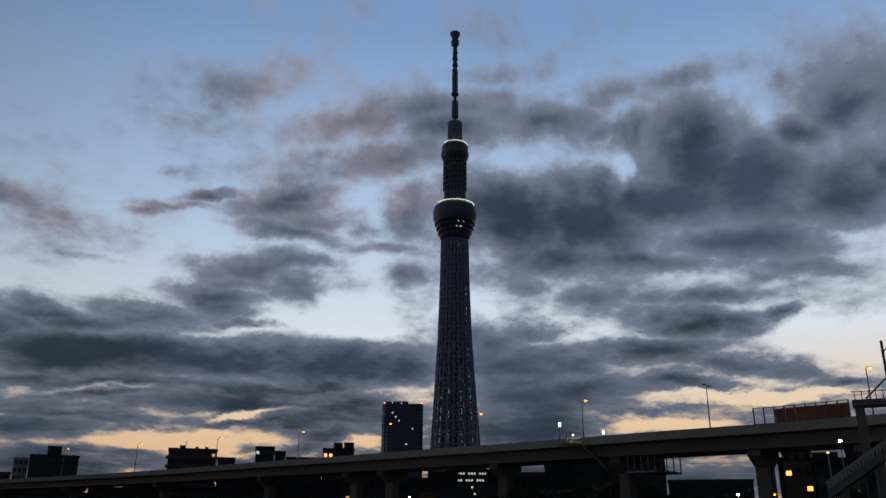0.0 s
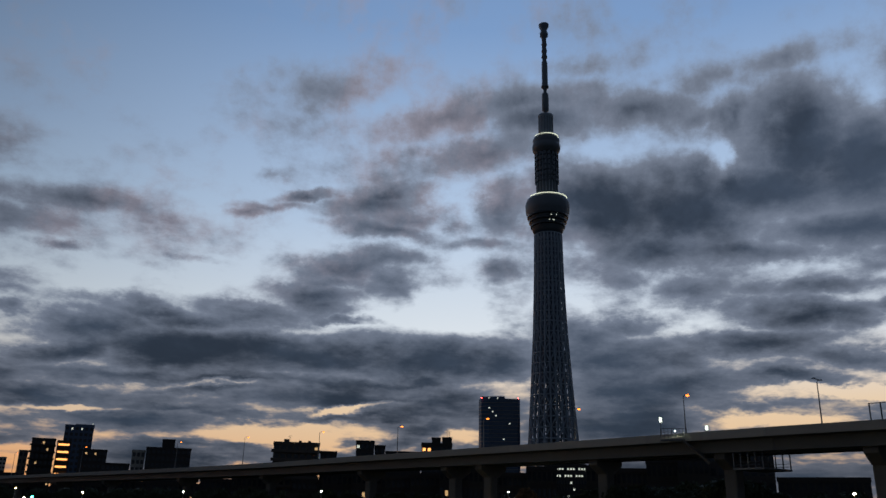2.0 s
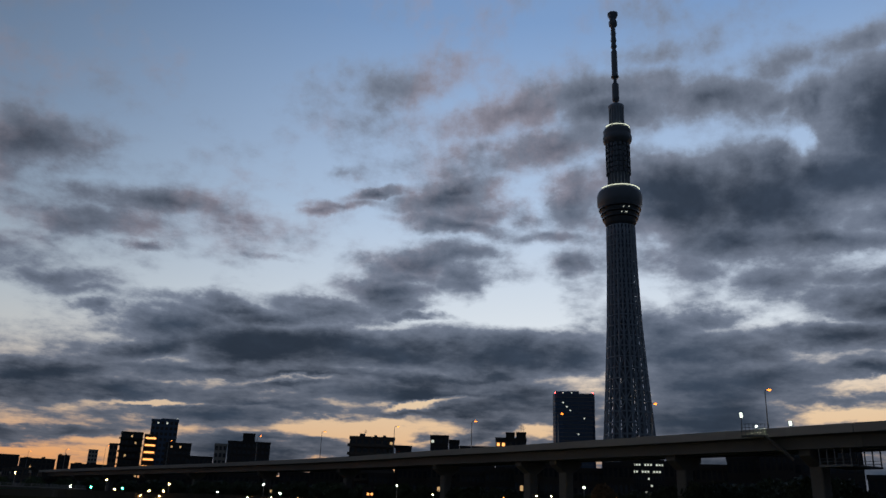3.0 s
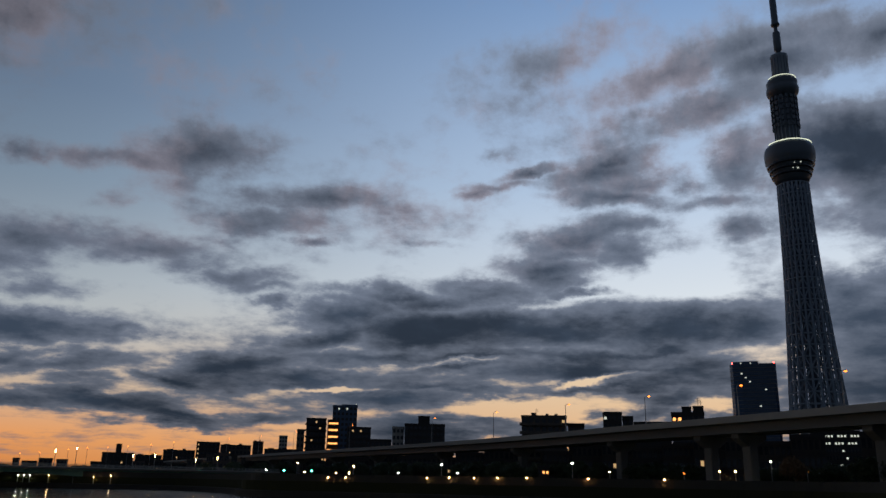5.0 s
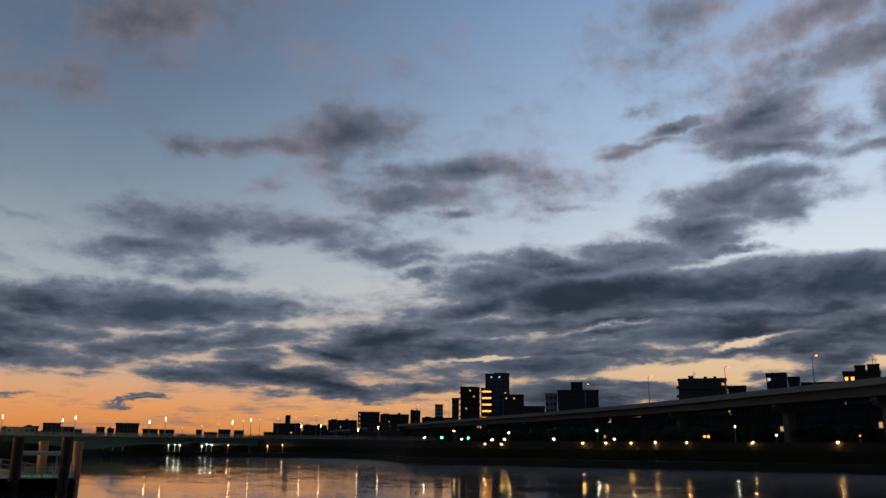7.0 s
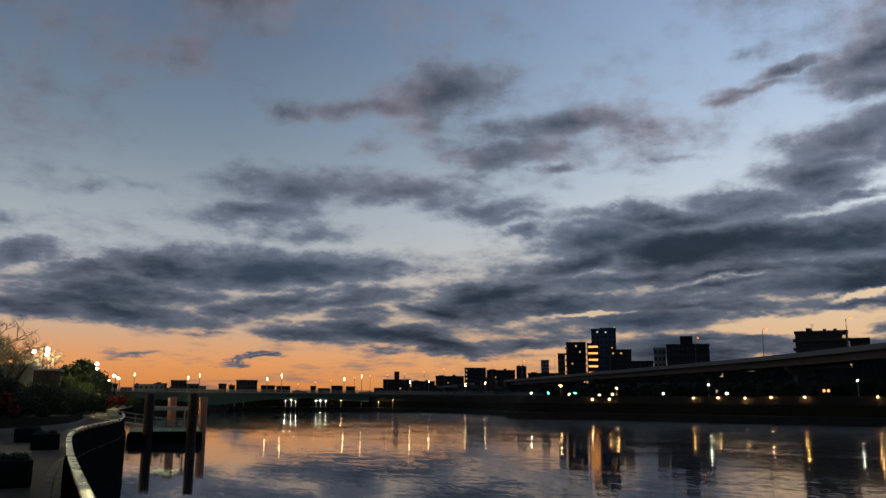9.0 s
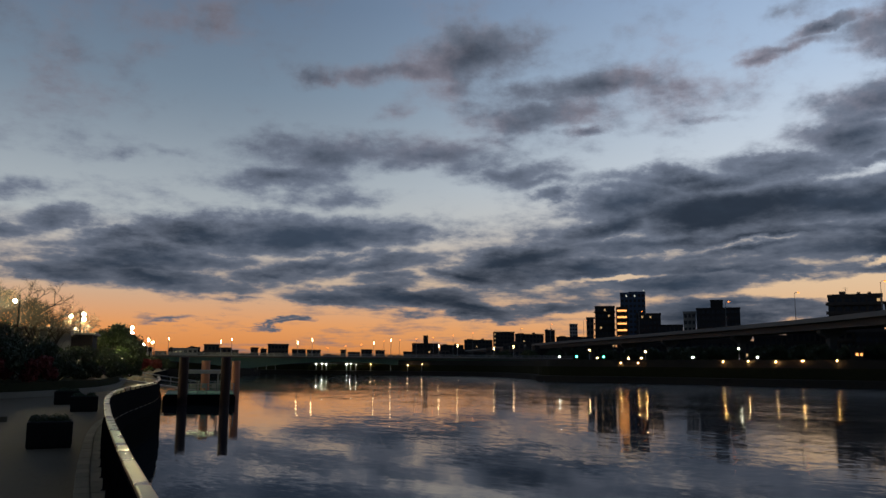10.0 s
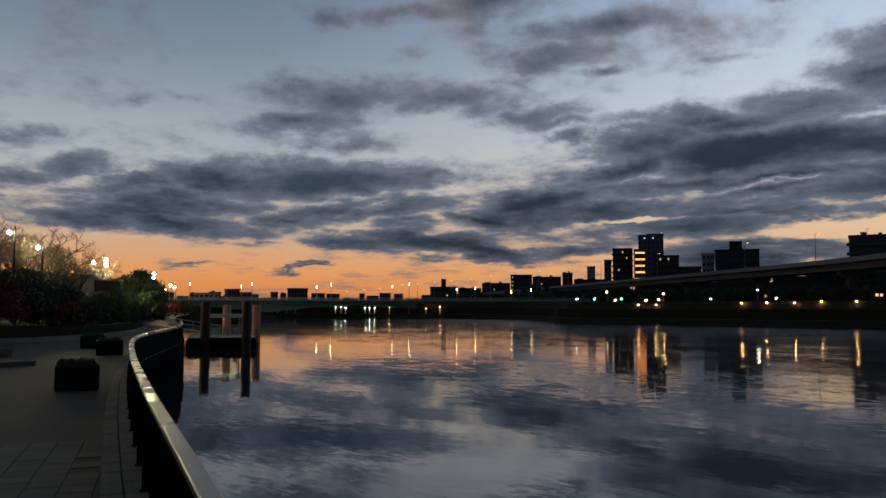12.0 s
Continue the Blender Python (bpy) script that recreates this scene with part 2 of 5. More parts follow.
glow = wmath("MULTIPLY", wrange(AZ, 2.0, 62.0), wrange(AZ, 112.0, 76.0))                 # towards the sunken sun
el01 = wmath("DIVIDE", up, 45.0)
cool = wramp(el01, [(0.0, (0.72, 0.36, 0.13)), (0.16, (0.80, 0.60, 0.40)), (0.28, (0.70, 0.76, 0.82)), (0.46, (0.45, 0.58, 0.77)), (0.75, (0.20, 0.33, 0.57)), (1.0, (0.14, 0.24, 0.45))])
warm = wramp(el01, [(0.0, (0.62, 0.20, 0.042)), (0.055, (0.77, 0.325, 0.115)), (0.12, (0.58, 0.43, 0.31)), (0.22, (0.44, 0.48, 0.50)), (0.42, (0.28, 0.38, 0.50)), (0.55, (0.19, 0.275, 0.41)), (0.80, (0.115, 0.18, 0.30)), (1.0, (0.08, 0.13, 0.23))])
clear = wmix(glow, cool, warm)
thin_col = wmix(wrange(up, 2.0, 14.0), (0.150, 0.160, 0.195, 1), (0.235, 0.275, 0.36, 1))
blush = wmath("MULTIPLY", wmath("MULTIPLY", wrange(curl.outputs[0], 0.42, 0.62), wrange(up, 13.0, 18.0)), wrange(AZ, -8.0, 4.0))   # thin cloud still caught by the low sun
thin_col = wmix(wmath("MULTIPLY", blush, 0.7), thin_col, (0.36, 0.325, 0.385, 1))
dark_col = wmix(wrange(up, 3.0, 18.0), (0.027, 0.039, 0.060, 1), (0.036, 0.051, 0.079, 1))
swell = WT.nodes.new("ShaderNodeVectorMath")
swell.operation = "SCALE"
WT.links.new(dark_col, swell.inputs[0])
WT.links.new(wrange(fray.outputs[0], 0.36, 0.66, 1.45, 0.78), swell.inputs[3])          # uneven depth inside the banks
body_col = wmix(core, thin_col, swell.outputs[0])
sky_col = wmix(thick, clear, body_col)
# the far side of the sky, away from the glow, and the zenith are already dark
turn = wmath("ABSOLUTE", wmath("SUBTRACT", AZ, 23.0))
turn = wmath("MINIMUM", turn, wmath("SUBTRACT", 360.0, turn))
dim = wmath("MULTIPLY_ADD", wmath("MULTIPLY", wrange(AZ, 16.0, 66.0), wrange(up, 8.0, 20.0)), -0.38, 1.0)
shade = wmath("MULTIPLY", dim, wrange(up, 42.0, 75.0, 1.0, 0.25))
final = WT.nodes.new("ShaderNodeVectorMath")
final.operation = "SCALE"
WT.links.new(sky_col, final.inputs[0])
WT.links.new(shade, final.inputs[3])
whole = wmix(wrange(turn, 54.0, 98.0), final.outputs[0], (0.046, 0.062, 0.090, 1))
bg = WT.nodes.new("ShaderNodeBackground")
WT.links.new(whole, bg.inputs[0])
bg.inputs[1].default_value = 1.0
wo = WT.nodes.new("ShaderNodeOutputWorld")
WT.links.new(bg.outputs[0], wo.inputs[0])
world.cycles.sampling_method, world.cycles.sample_map_resolution = "MANUAL", 512
scene.view_settings.exposure = 0.0


# ---- materials ----
def material(name, color, rough=0.7, metal=0.0, var=0.25, scale=1.0, bump=0.0, spots=0.0, **extra):
    """Paint, stone or metal with variation at two scales, in object metres, and fine relief."""
    m = bpy.data.materials.new(name)
    m.use_nodes = True
    nt = m.node_tree
    b = nt.nodes["Principled BSDF"]
    geo = nt.nodes.new("ShaderNodeTexCoord")
    info = nt.nodes.new("ShaderNodeObjectInfo")
    big, fine = nt.nodes.new("ShaderNodeTexNoise"), nt.nodes.new("ShaderNodeTexNoise")
    for n, s, d in ((big, 0.35 * scale, 4), (fine, 9 * scale, 3)):
        nt.links.new(geo.outputs["Object"], n.inputs["Vector"])
        n.inputs["Scale"].default_value, n.inputs["Detail"].default_value = s, d

    def mt(op, *args):
        n = nt.nodes.new("ShaderNodeMath")
        n.operation = op
        for i, a in enumerate(args):
            put(nt, n.inputs[i], a)
        return n.outputs[0]
    k = mt("ADD", mt("MULTIPLY", big.outputs[0], 0.6), mt("ADD", mt("MULTIPLY", fine.outputs[0], 0.4), mt("MULTIPLY", info.outputs["Random"], 0.35)))
    k = mt("MULTIPLY_ADD", k, 2 * var, 1.0 - 1.35 * var)
    if spots:
        k = mt("MULTIPLY", k, mt("SUBTRACT", 1.0, mt("MULTIPLY", mt("GREATER_THAN", fine.outputs[0], 0.62), spots)))
    sv = nt.nodes.new("ShaderNodeVectorMath")
    sv.operation = "SCALE"
    sv.inputs[0].default_value = color
    nt.links.new(k, sv.inputs[3])
    nt.links.new(sv.outputs[0], b.inputs["Base Color"])
    nt.links.new(mt("MULTIPLY_ADD", big.outputs[0], 0.25, rough - 0.12), b.inputs["Roughness"])
    b.inputs["Metallic"].default_value = metal
    if bump:
        bp = nt.nodes.new("ShaderNodeBump")
        bp.inputs["Strength"].default_value, bp.inputs["Distance"].default_value = 0.6, bump
        nt.links.new(fine.outputs[0], bp.inputs["Height"])
        nt.links.new(bp.outputs[0], b.inputs["Normal"])
    for key, val in extra.items():
        b.inputs[key.replace("_", " ")].default_value = val
    return m


def lamp_material(name, color, strength):
    m = bpy.data.materials.new(name)
    m.use_nodes = True
    b = m.node_tree.nodes["Principled BSDF"]
    b.inputs["Base Color"].default_value = (*color, 1)
    b.inputs["Emission Color"].default_value, b.inputs["Emission Strength"].default_value = (*color, 1), strength
    return m


STEEL = material("tower_steel_paint", (0.28, 0.33, 0.40), 0.6, 0.0, 0.2, 0.2)
STEEL_DARK = material("dark_steel", (0.13, 0.15, 0.175), 0.5, 0.4, 0.2, 0.4)
CONCRETE = material("concrete", (0.16, 0.157, 0.15), 0.85, 0, 0.28, 0.5, 0.01, 0.2, Specular_IOR_Level=0.2)
CONCRETE_DARK = material("stained_concrete", (0.055, 0.053, 0.05), 0.9, 0, 0.35, 0.4, 0.01, 0.3, Specular_IOR_Level=0.08)
PARAPET = material("parapet_concrete", (0.33, 0.32, 0.30), 0.8, 0, 0.2, 0.4, 0.01, Specular_IOR_Level=0.2)
GIRDER = material("girder_paint", (0.11, 0.125, 0.14), 0.6, 0.1, 0.2, 0.3)
FACADE = material("facade_tile", (0.11, 0.095, 0.085), 0.8, 0, 0.2, 0.4, 0.01, Specular_IOR_Level=0.2)
FACADE_PALE = material("pale_facade", (0.42, 0.40, 0.37), 0.75, 0, 0.18, 0.4, 0.01)
FACADE_DARK = material("dark_facade", (0.05, 0.047, 0.047), 0.8, 0, 0.25, 0.4, 0.01, Specular_IOR_Level=0.15)
BLUE_GLASS = material("blue_curtain_glass", (0.03, 0.065, 0.14), 0.12, 0.0, 0.25, 0.1, Coat_Weight=0.3)
WINDOW_GLASS = material("dark_window_glass", (0.018, 0.022, 0.03), 0.12, 0.0, 0.2)
EARTH = material("soil_and_grass", (0.035, 0.037, 0.02), 0.95, 0, 0.4, 0.6, 0.03, 0.3, Specular_IOR_Level=0.05)
BRIDGE_GREEN = material("green_bridge_paint", (0.10, 0.20, 0.18), 0.55, 0.1, 0.2, 0.3)
LAMP_SODIUM = lamp_material("sodium_lamp", (1.0, 0.24, 0.03), 3.6)
LAMP_WARM = lamp_material("warm_lamp", (1.0, 0.58, 0.22), 60)
LAMP_LANTERN = lamp_material("bridge_lantern", (1.0, 0.60, 0.25), 20)
LAMP_WALL = lamp_material("wall_downlight", (1.0, 0.50, 0.17), 90)
LAMP_WHITE = lamp_material("white_lamp", (0.95, 1.0, 0.76), 64)
WIN_WARM = lamp_material("lit_window_warm", (1.0, 0.62, 0.28), 0.55)
WIN_ORANGE = lamp_material("lit_stair_orange", (1.0, 0.40, 0.11), 2.0)
WIN_WHITE = lamp_material("lit_window_white", (0.9, 0.95, 0.80), 0.6)
LAMP_GREEN = lamp_material("green_signal", (0.05, 1.0, 0.45), 34)
LAMP_RED = lamp_material("red_aircraft_light", (1.0, 0.06, 0.05), 12)


def water_material():
    """Calm river water: slopes of ripples at four sizes, stronger in drifting patches of breeze."""
    m = bpy.data.materials.new("river_water")
    m.use_nodes = True
    nt = m.node_tree
    b = nt.nodes["Principled BSDF"]
    b.inputs["Base Color"].default_value = (0.016, 0.022, 0.028, 1)
    b.inputs["Roughness"].default_value, b.inputs["IOR"].default_value = 0.03, 1.333
    g = nt.nodes.new("ShaderNodeTexCoord")

    def vec(op, a, c):
        n = nt.nodes.new("ShaderNodeVectorMath")
        n.operation = op
        put(nt, n.inputs[0], a)
        put(nt, n.inputs[3 if op == "SCALE" else 1], c)
        return n.outputs[0]

    def ripple(size, stretch, detail):
        mp = nt.nodes.new("ShaderNodeMapping")
        mp.inputs[2].default_value = (0, 0, radians(-45))
        mp.inputs[3].default_value = (size, size * stretch, size)
        nt.links.new(g.outputs["Object"], mp.inputs[0])
        n = nt.nodes.new("ShaderNodeTexNoise")
        n.inputs["Scale"].default_value, n.inputs["Detail"].default_value, n.inputs["Distortion"].default_value = 1.0, detail, 0.5
        nt.links.new(mp.outputs[0], n.inputs["Vector"])
        return n
    slope = (0.0, 0.0, 0.0)
    for size, stretch, detail, k in ((0.09, 1.5, 2, 0.018), (0.55, 2.4, 2, 0.050), (2.2, 2.6, 2, 0.055), (7.0, 2.0, 1, 0.022)):
        slope = vec("ADD", slope, vec("SCALE", vec("SUBTRACT", ripple(size, stretch, detail).outputs["Color"], (0.5, 0.5, 0.5)), k))
    breeze = nt.nodes.new("ShaderNodeMapRange")
    nt.links.new(ripple(0.035, 2.6, 3).outputs[0], breeze.inputs[0])
    for i, v in enumerate((0.40, 0.62, 0.55, 1.7)):
        breeze.inputs[i + 1].default_value = v
    slope = vec("SCALE", slope, breeze.outputs[0])
    # sheltered by the near bank, livelier out on the river
    out = nt.nodes.new("ShaderNodeVectorMath")
    out.operation = "DOT_PRODUCT"
    nt.links.new(g.outputs["Object"], out.inputs[0])
    out.inputs[1].default_value = (0.43, 0.90, 0.0)
    shelter = nt.nodes.new("ShaderNodeMapRange")
    nt.links.new(out.outputs["Value"], shelter.inputs[0])
    for i, v in enumerate((8.0, 70.0, 0.38, 1.15)):
        shelter.inputs[i + 1].default_value = v
    slope = vec("SCALE", slope, shelter.outputs[0])
    # wavelets too small to draw spread the reflections out there
    wavelets = nt.nodes.new("ShaderNodeMapRange")
    nt.links.new(out.outputs["Value"], wavelets.inputs[0])
    for i, v in enumerate((14.0, 90.0, 0.035, 0.155)):
        wavelets.inputs[i + 1].default_value = v
    nt.links.new(wavelets.outputs[0], b.inputs["Roughness"])
    normal = vec("NORMALIZE", vec("ADD", vec("MULTIPLY", slope, (1.0, 1.0, 0.0)), (0.0, 0.0, 1.0)), (0.0, 0.0, 0.0))
    nt.links.new(normal, b.inputs["Normal"])
    return m


WATER = water_material()


# ---- building blocks ----
def polar(az, d, z=0.0):
    a = radians(az)
    return Vector((-math.sin(a) * d, math.cos(a) * d, z))


def part(name, bm, mat, parent=None, label="", smooth=False):
    """Links a bmesh as one mesh object under a thing or a part."""
    me = bpy.data.meshes.new(name)
    bm.normal_update()
    bm.to_mesh(me)
    bm.free()
    me.materials.append(mat)
    if smooth:
        me.shade_smooth()
    ob = new(name, me)
    ob.parent = parent
    if label:
        tagged(ob, label)
    return ob


def again(name, like, parent, m):
    """One more piece on the mesh of another."""
    ob = new(name, like.data)
    ob.parent = parent
    ob.matrix_basis = m
    return ob


def thing(name, m, label, category, group="", kind=""):
    ob = new(name)
    ob.matrix_basis = m
    return tagged(ob, label, category, group, kind)


def box(bm, x0, x1, y0, y1, z0, z1, m=None):
    vs = [bm.verts.new(Vector(c) if m is None else m @ Vector(c)) for c in
          ((x0, y0, z0), (x1, y0, z0), (x1, y1, z0), (x0, y1, z0), (x0, y0, z1), (x1, y0, z1), (x1, y1, z1), (x0, y1, z1))]
    for f in ((3, 2, 1, 0), (4, 5, 6, 7), (0, 1, 5, 4), (1, 2, 6, 5), (2, 3, 7, 6), (3, 0, 4, 7)):
        bm.faces.new([vs[i] for i in f])
    return bm


def tube(bm, p, q, r0, r1=None, n=6, caps=True):
    p, q = Vector(p), Vector(q)
    r1 = r0 if r1 is None else r1
    t = (q - p).to_track_quat("Z", "Y").to_matrix()
    rings = []
    for c, r in ((p, r0), (q, r1)):
        rings.append([bm.verts.new(c + t @ Vector((r * math.cos(2 * math.pi * i / n), r * math.sin(2 * math.pi * i / n), 0))) for i in range(n)])
    for i in range(n):
        bm.faces.new((rings[0][i], rings[0][(i + 1) % n], rings[1][(i + 1) % n], rings[1][i]))
    if caps:
        bm.faces.new(rings[0][::-1])
        bm.faces.new(rings[1])
    return bm


def polytube(bm, pts, r, n=6, loop=False, tidy=True):
    """One unbroken tube through the points."""
    pts = [Vector(p) for p in pts]
    rings = []
    for i, p in enumerate(pts):
        a = pts[i - 1] if (i or loop) else p
        b = pts[(i + 1) % len(pts)] if (i + 1 < len(pts) or loop) else p
        t = (b - a).to_track_quat("Z", "Y").to_matrix()
        rad = r[i] if isinstance(r, (list, tuple)) else r
        rings.append([bm.verts.new(p + t @ Vector((rad * math.cos(2 * math.pi * k / n), rad * math.sin(2 * math.pi * k / n), 0))) for k in range(n)])
    for a, b in zip(rings, rings[1:] + (rings[:1] if loop else [])):
        # start each ring at the vertex nearest to the last one's start
        off = min(range(n), key=lambda k: (b[k].co - a[0].co).length_squared)
        for k in range(n):
            bm.faces.new((a[k], a[(k + 1) % n], b[(k + 1 + off) % n], b[(k + off) % n]))
    if not loop:
        bm.faces.new(rings[0][::-1])
        bm.faces.new(rings[-1])
    if tidy:
        bmesh.ops.recalc_face_normals(bm, faces=bm.faces)
    return bm


def lathe(bm, profile, n=32, cap=True):
    """Turns (radius, height) pairs round the z axis."""
    rings = [[bm.verts.new((r * math.cos(2 * math.pi * i / n), r * math.sin(2 * math.pi * i / n), z)) for i in range(n)] for r, z in profile]
    for a, b in zip(rings, rings[1:]):
        for i in range(n):
            bm.faces.new((a[i], a[(i + 1) % n], b[(i + 1) % n], b[i]))
    if cap:
        bm.faces.new(rings[0][::-1])
        bm.faces.new(rings[-1])
    return bm


def ball(bm, c, r, n=8, flat=1.0):
    m = Matrix.Translation(c) @ Matrix.Diagonal((r, r, r * flat, 1))
    bmesh.ops.create_uvsphere(bm, u_segments=n, v_segments=max(4, n // 2), radius=1, matrix=m)
    return bm


def prism(bm, pts, z0, z1):
    a = [bm.verts.new((x, y, z0)) for x, y in pts]
    b = [bm.verts.new((x, y, z1)) for x, y in pts]
    n = len(pts)
    bm.faces.new(b)
    bm.faces.new(a[::-1])
    for i in range(n):
        bm.faces.new((a[i], a[(i + 1) % n], b[(i + 1) % n], b[i]))
    bmesh.ops.recalc_face_normals(bm, faces=bm.faces)
    return bm


def curve(points, steps=8):
    """A smooth line through a few plan points."""
    pts = [Vector(p) for p in points]
    pts = [2 * pts[0] - pts[1]] + pts + [2 * pts[-1] - pts[-2]]
    out = []
    for i in range(1, len(pts) - 2):
        a, b, c, d = pts[i - 1:i + 3]
        for k in range(steps):
            t = k / steps
            out.append(0.5 * (2 * b + (c - a) * t + (2 * a - 5 * b + 4 * c - d) * t * t + (3 * b - a - 3 * c + d) * t ** 3))
    return out + [pts[-2]]


def ribbon(bm, line, section, closed=True):
    """Sweeps a section, pairs of (side, height), along a level line; side grows to the line's left."""
    rings = []
    for i, p in enumerate(line):
        d = (line[min(i + 1, len(line) - 1)] - line[max(i - 1, 0)]).normalized()
        nrm = Vector((-d.y, d.x, 0))
        rings.append([bm.verts.new(Vector((p.x, p.y, p.z if len(p) > 2 else 0)) + nrm * s + Vector((0, 0, h))) for s, h in section])
    m = len(section)
    for a, b in zip(rings, rings[1:]):
        for i in range(m if closed else m - 1):
            bm.faces.new((a[i], a[(i + 1) % m], b[(i + 1) % m], b[i]))
    if closed:
        bm.faces.new(rings[0])
        bm.faces.new(rings[-1][::-1])
    bmesh.ops.recalc_face_normals(bm, faces=bm.faces)
    return bm


# ---- river and land ----
bm = bmesh.new()
box(bm, -4600, 4600, -4600, 4600, -3.0, RIVER)
tagged(part("water", bm, WATER), "dark rippled river water mirroring the dusk sky", "river", kind="structure")

FAR_BANK = [(50, 50), (29, 82), (11, 122), (0, 143), (-24, 150), (-62, 148), (-83, 150), (-109, 146), (-128, 165), (-165, 190), (-195, 186), (-240, 168), (-290, 120), (-350, 40), (-460, -80)]
bank_line = curve([(*p, 0) for p in FAR_BANK], 6)
bm = bmesh.new()
prism(bm, [(p.x * 1.004, p.y * 1.004 + 0.6) for p in bank_line] + [(-1200, -600), (-4400, -600), (-4400, 4400), (4400, 4400), (4400, 30), (400, 30), (150, 32)], -2.5, 4.2)
tagged(part("ground", bm, EARTH), "dark far bank with soil and grass", "ground", kind="structure")
bm = bmesh.new()
ribbon(bm, bank_line, [(1.0, -2.4), (1.0, 2.15), (-2.4, 2.25), (-2.4, 5.7), (-2.8, 5.7), (-2.8, -2.4)])
tagged(part("embankment", bm, CONCRETE_DARK), "dark stained concrete river embankment wall with a lower ledge", "embankment", kind="structure")


# ---- the broadcasting tower ----
def broadcasting_tower():
    top = thing("broadcasting_tower", pose(*polar(-0.76, 938, 3.0), 0, 0, 12),
                "tall grey steel lattice broadcasting tower with two round observation decks", "tower")
    prof = [(0, 36), (87, 27.6), (145, 23.6), (211, 19.6), (281, 17.2), (345, 16.2)]

    def rad(h, th):
        r = np.interp(h, [p[0] for p in prof], [p[1] for p in prof])
        k = max(0.0, 1 - h / 290) ** 1.3          # from a triangle at the foot to a circle
        return r * (1 + 0.10 * k * math.cos(3 * th))
    levels = [i * 12.3 for i in range(28)]
    N = 24
    for i in range(N):
        th = 2 * math.pi * i / N
        bm = bmesh.new()
        polytube(bm, [(rad(h, th) * math.cos(th), rad(h, th) * math.sin(th), h) for h in levels], 1.1, 6)
        part("column", bm, STEEL, top, smooth=True)
    for h in levels[1:]:
        bm = bmesh.new()
        ths = [2 * math.pi * i / N for i in range(N)]
        polytube(bm, [(rad(h, a) * math.cos(a), rad(h, a) * math.sin(a), h) for a in ths], 1.05, 5, True)
        part("ring_beam", bm, STEEL, top)
    bm = bmesh.new()
    for j, (a, b) in enumerate(zip(levels, levels[1:])):
        for i in range(N):
            t0, t1 = 2 * math.pi * i / N, 2 * math.pi * (i + 1) / N
            lo, hi = ((t0, t1) if (i + j) % 2 else (t1, t0))
            tube(bm, (rad(a, lo) * math.cos(lo), rad(a, lo) * math.sin(lo), a), (rad(b, hi) * math.cos(hi), rad(b, hi) * math.sin(hi), b), 0.82, n=4, caps=False)
    tagged(part("brace", bm, STEEL, top), kind="stuff")
    bm = bmesh.new()
    lathe(bm, [(4.2, 0), (4.2, 345)], 20)
    part("core_shaft", bm, STEEL_DARK, top, "dark central shaft", True)
    for i in range(14):
        th = 2 * math.pi * (i + 0.5) / 14
        bm = bmesh.new()
        polytube(bm, [(0.62 * rad(h, th) * math.cos(th), 0.62 * rad(h, th) * math.sin(th), h) for h in levels[::3]], 1.0, 6)
        part("inner_column", bm, STEEL_DARK, top)
    # lower deck
    bm = bmesh.new()
    lathe(bm, [(16.5, 334), (18.5, 337), (24.8, 356), (25.5, 357), (25.5, 358.5), (26.8, 361), (27.3, 366), (27.3, 372), (26.0, 377), (23.4, 380), (22.5, 379), (14, 379)], 48)
    deck = part("lower_deck", bm, STEEL_DARK, top, "wide dark round lower observation deck", True)
    for h, r in ((343.0, 20.6), (349.0, 22.6), (355.0, 24.6)):
        bm = bmesh.new()
        lathe(bm, [(r - 0.3, h - 1.3), (r + 0.35, h - 1.2), (r + 1.1, h + 1.1), (r - 0.3, h + 1.3)], 48)
        part("window_band", bm, WINDOW_GLASS, deck, smooth=True)
    for a, h, r in ((-92, 351.6, 24.0), (-85, 345.6, 22.0), (-82, 345.6, 22.0), (-97, 345.8, 22.0), (-76, 352.0, 24.0)):
        bm = bmesh.new()
        ball(bm, (r * math.cos(radians(a)), r * math.sin(radians(a)), h), 0.7)
        part("deck_lamp", bm, WIN_WHITE, deck)
    bm = bmesh.new()
    polytube(bm, [(24.4 * math.cos(radians(a)), 24.4 * math.sin(radians(a)), 380.3) for a in range(-160, -19, 5)], 0.55, 5)
    part("light_ring", bm, lamp_material("deck_light_ring", (0.95, 1.0, 0.75), 0.9), top, "pale lit ring round the roof")
    # shaft between the decks, with ribs and panel antennas
    bm = bmesh.new()
    lathe(bm, [(13.6, 378), (12.9, 386), (12.6, 400), (12.6, 440), (13.2, 446)], 24)
    part("upper_shaft", bm, STEEL_DARK, top, smooth=True)
    for i in range(20):
        a = 2 * math.pi * i / 20
        bm = bmesh.new()
        tube(bm, (13.2 * math.cos(a), 13.2 * math.sin(a), 379), (13.0 * math.cos(a), 13.0 * math.sin(a), 444), 0.55)
        part("rib", bm, STEEL, top)
    like = None
    for i in range(16):
        a = 2 * math.pi * i / 16
        for h in range(404, 440, 7):
            m = Matrix.Rotation(a, 4, "Z") @ Matrix.Translation((14.2, 0, h))
            if like is None:
                bm = bmesh.new()
                box(bm, -0.7, 0.9, -1.5, 1.5, -2.2, 2.2)
                like = part("panel_antenna", bm, STEEL_DARK, top)
                like.matrix_basis = m
            else:
                again("panel_antenna", like, top, m)
    bm = bmesh.new()
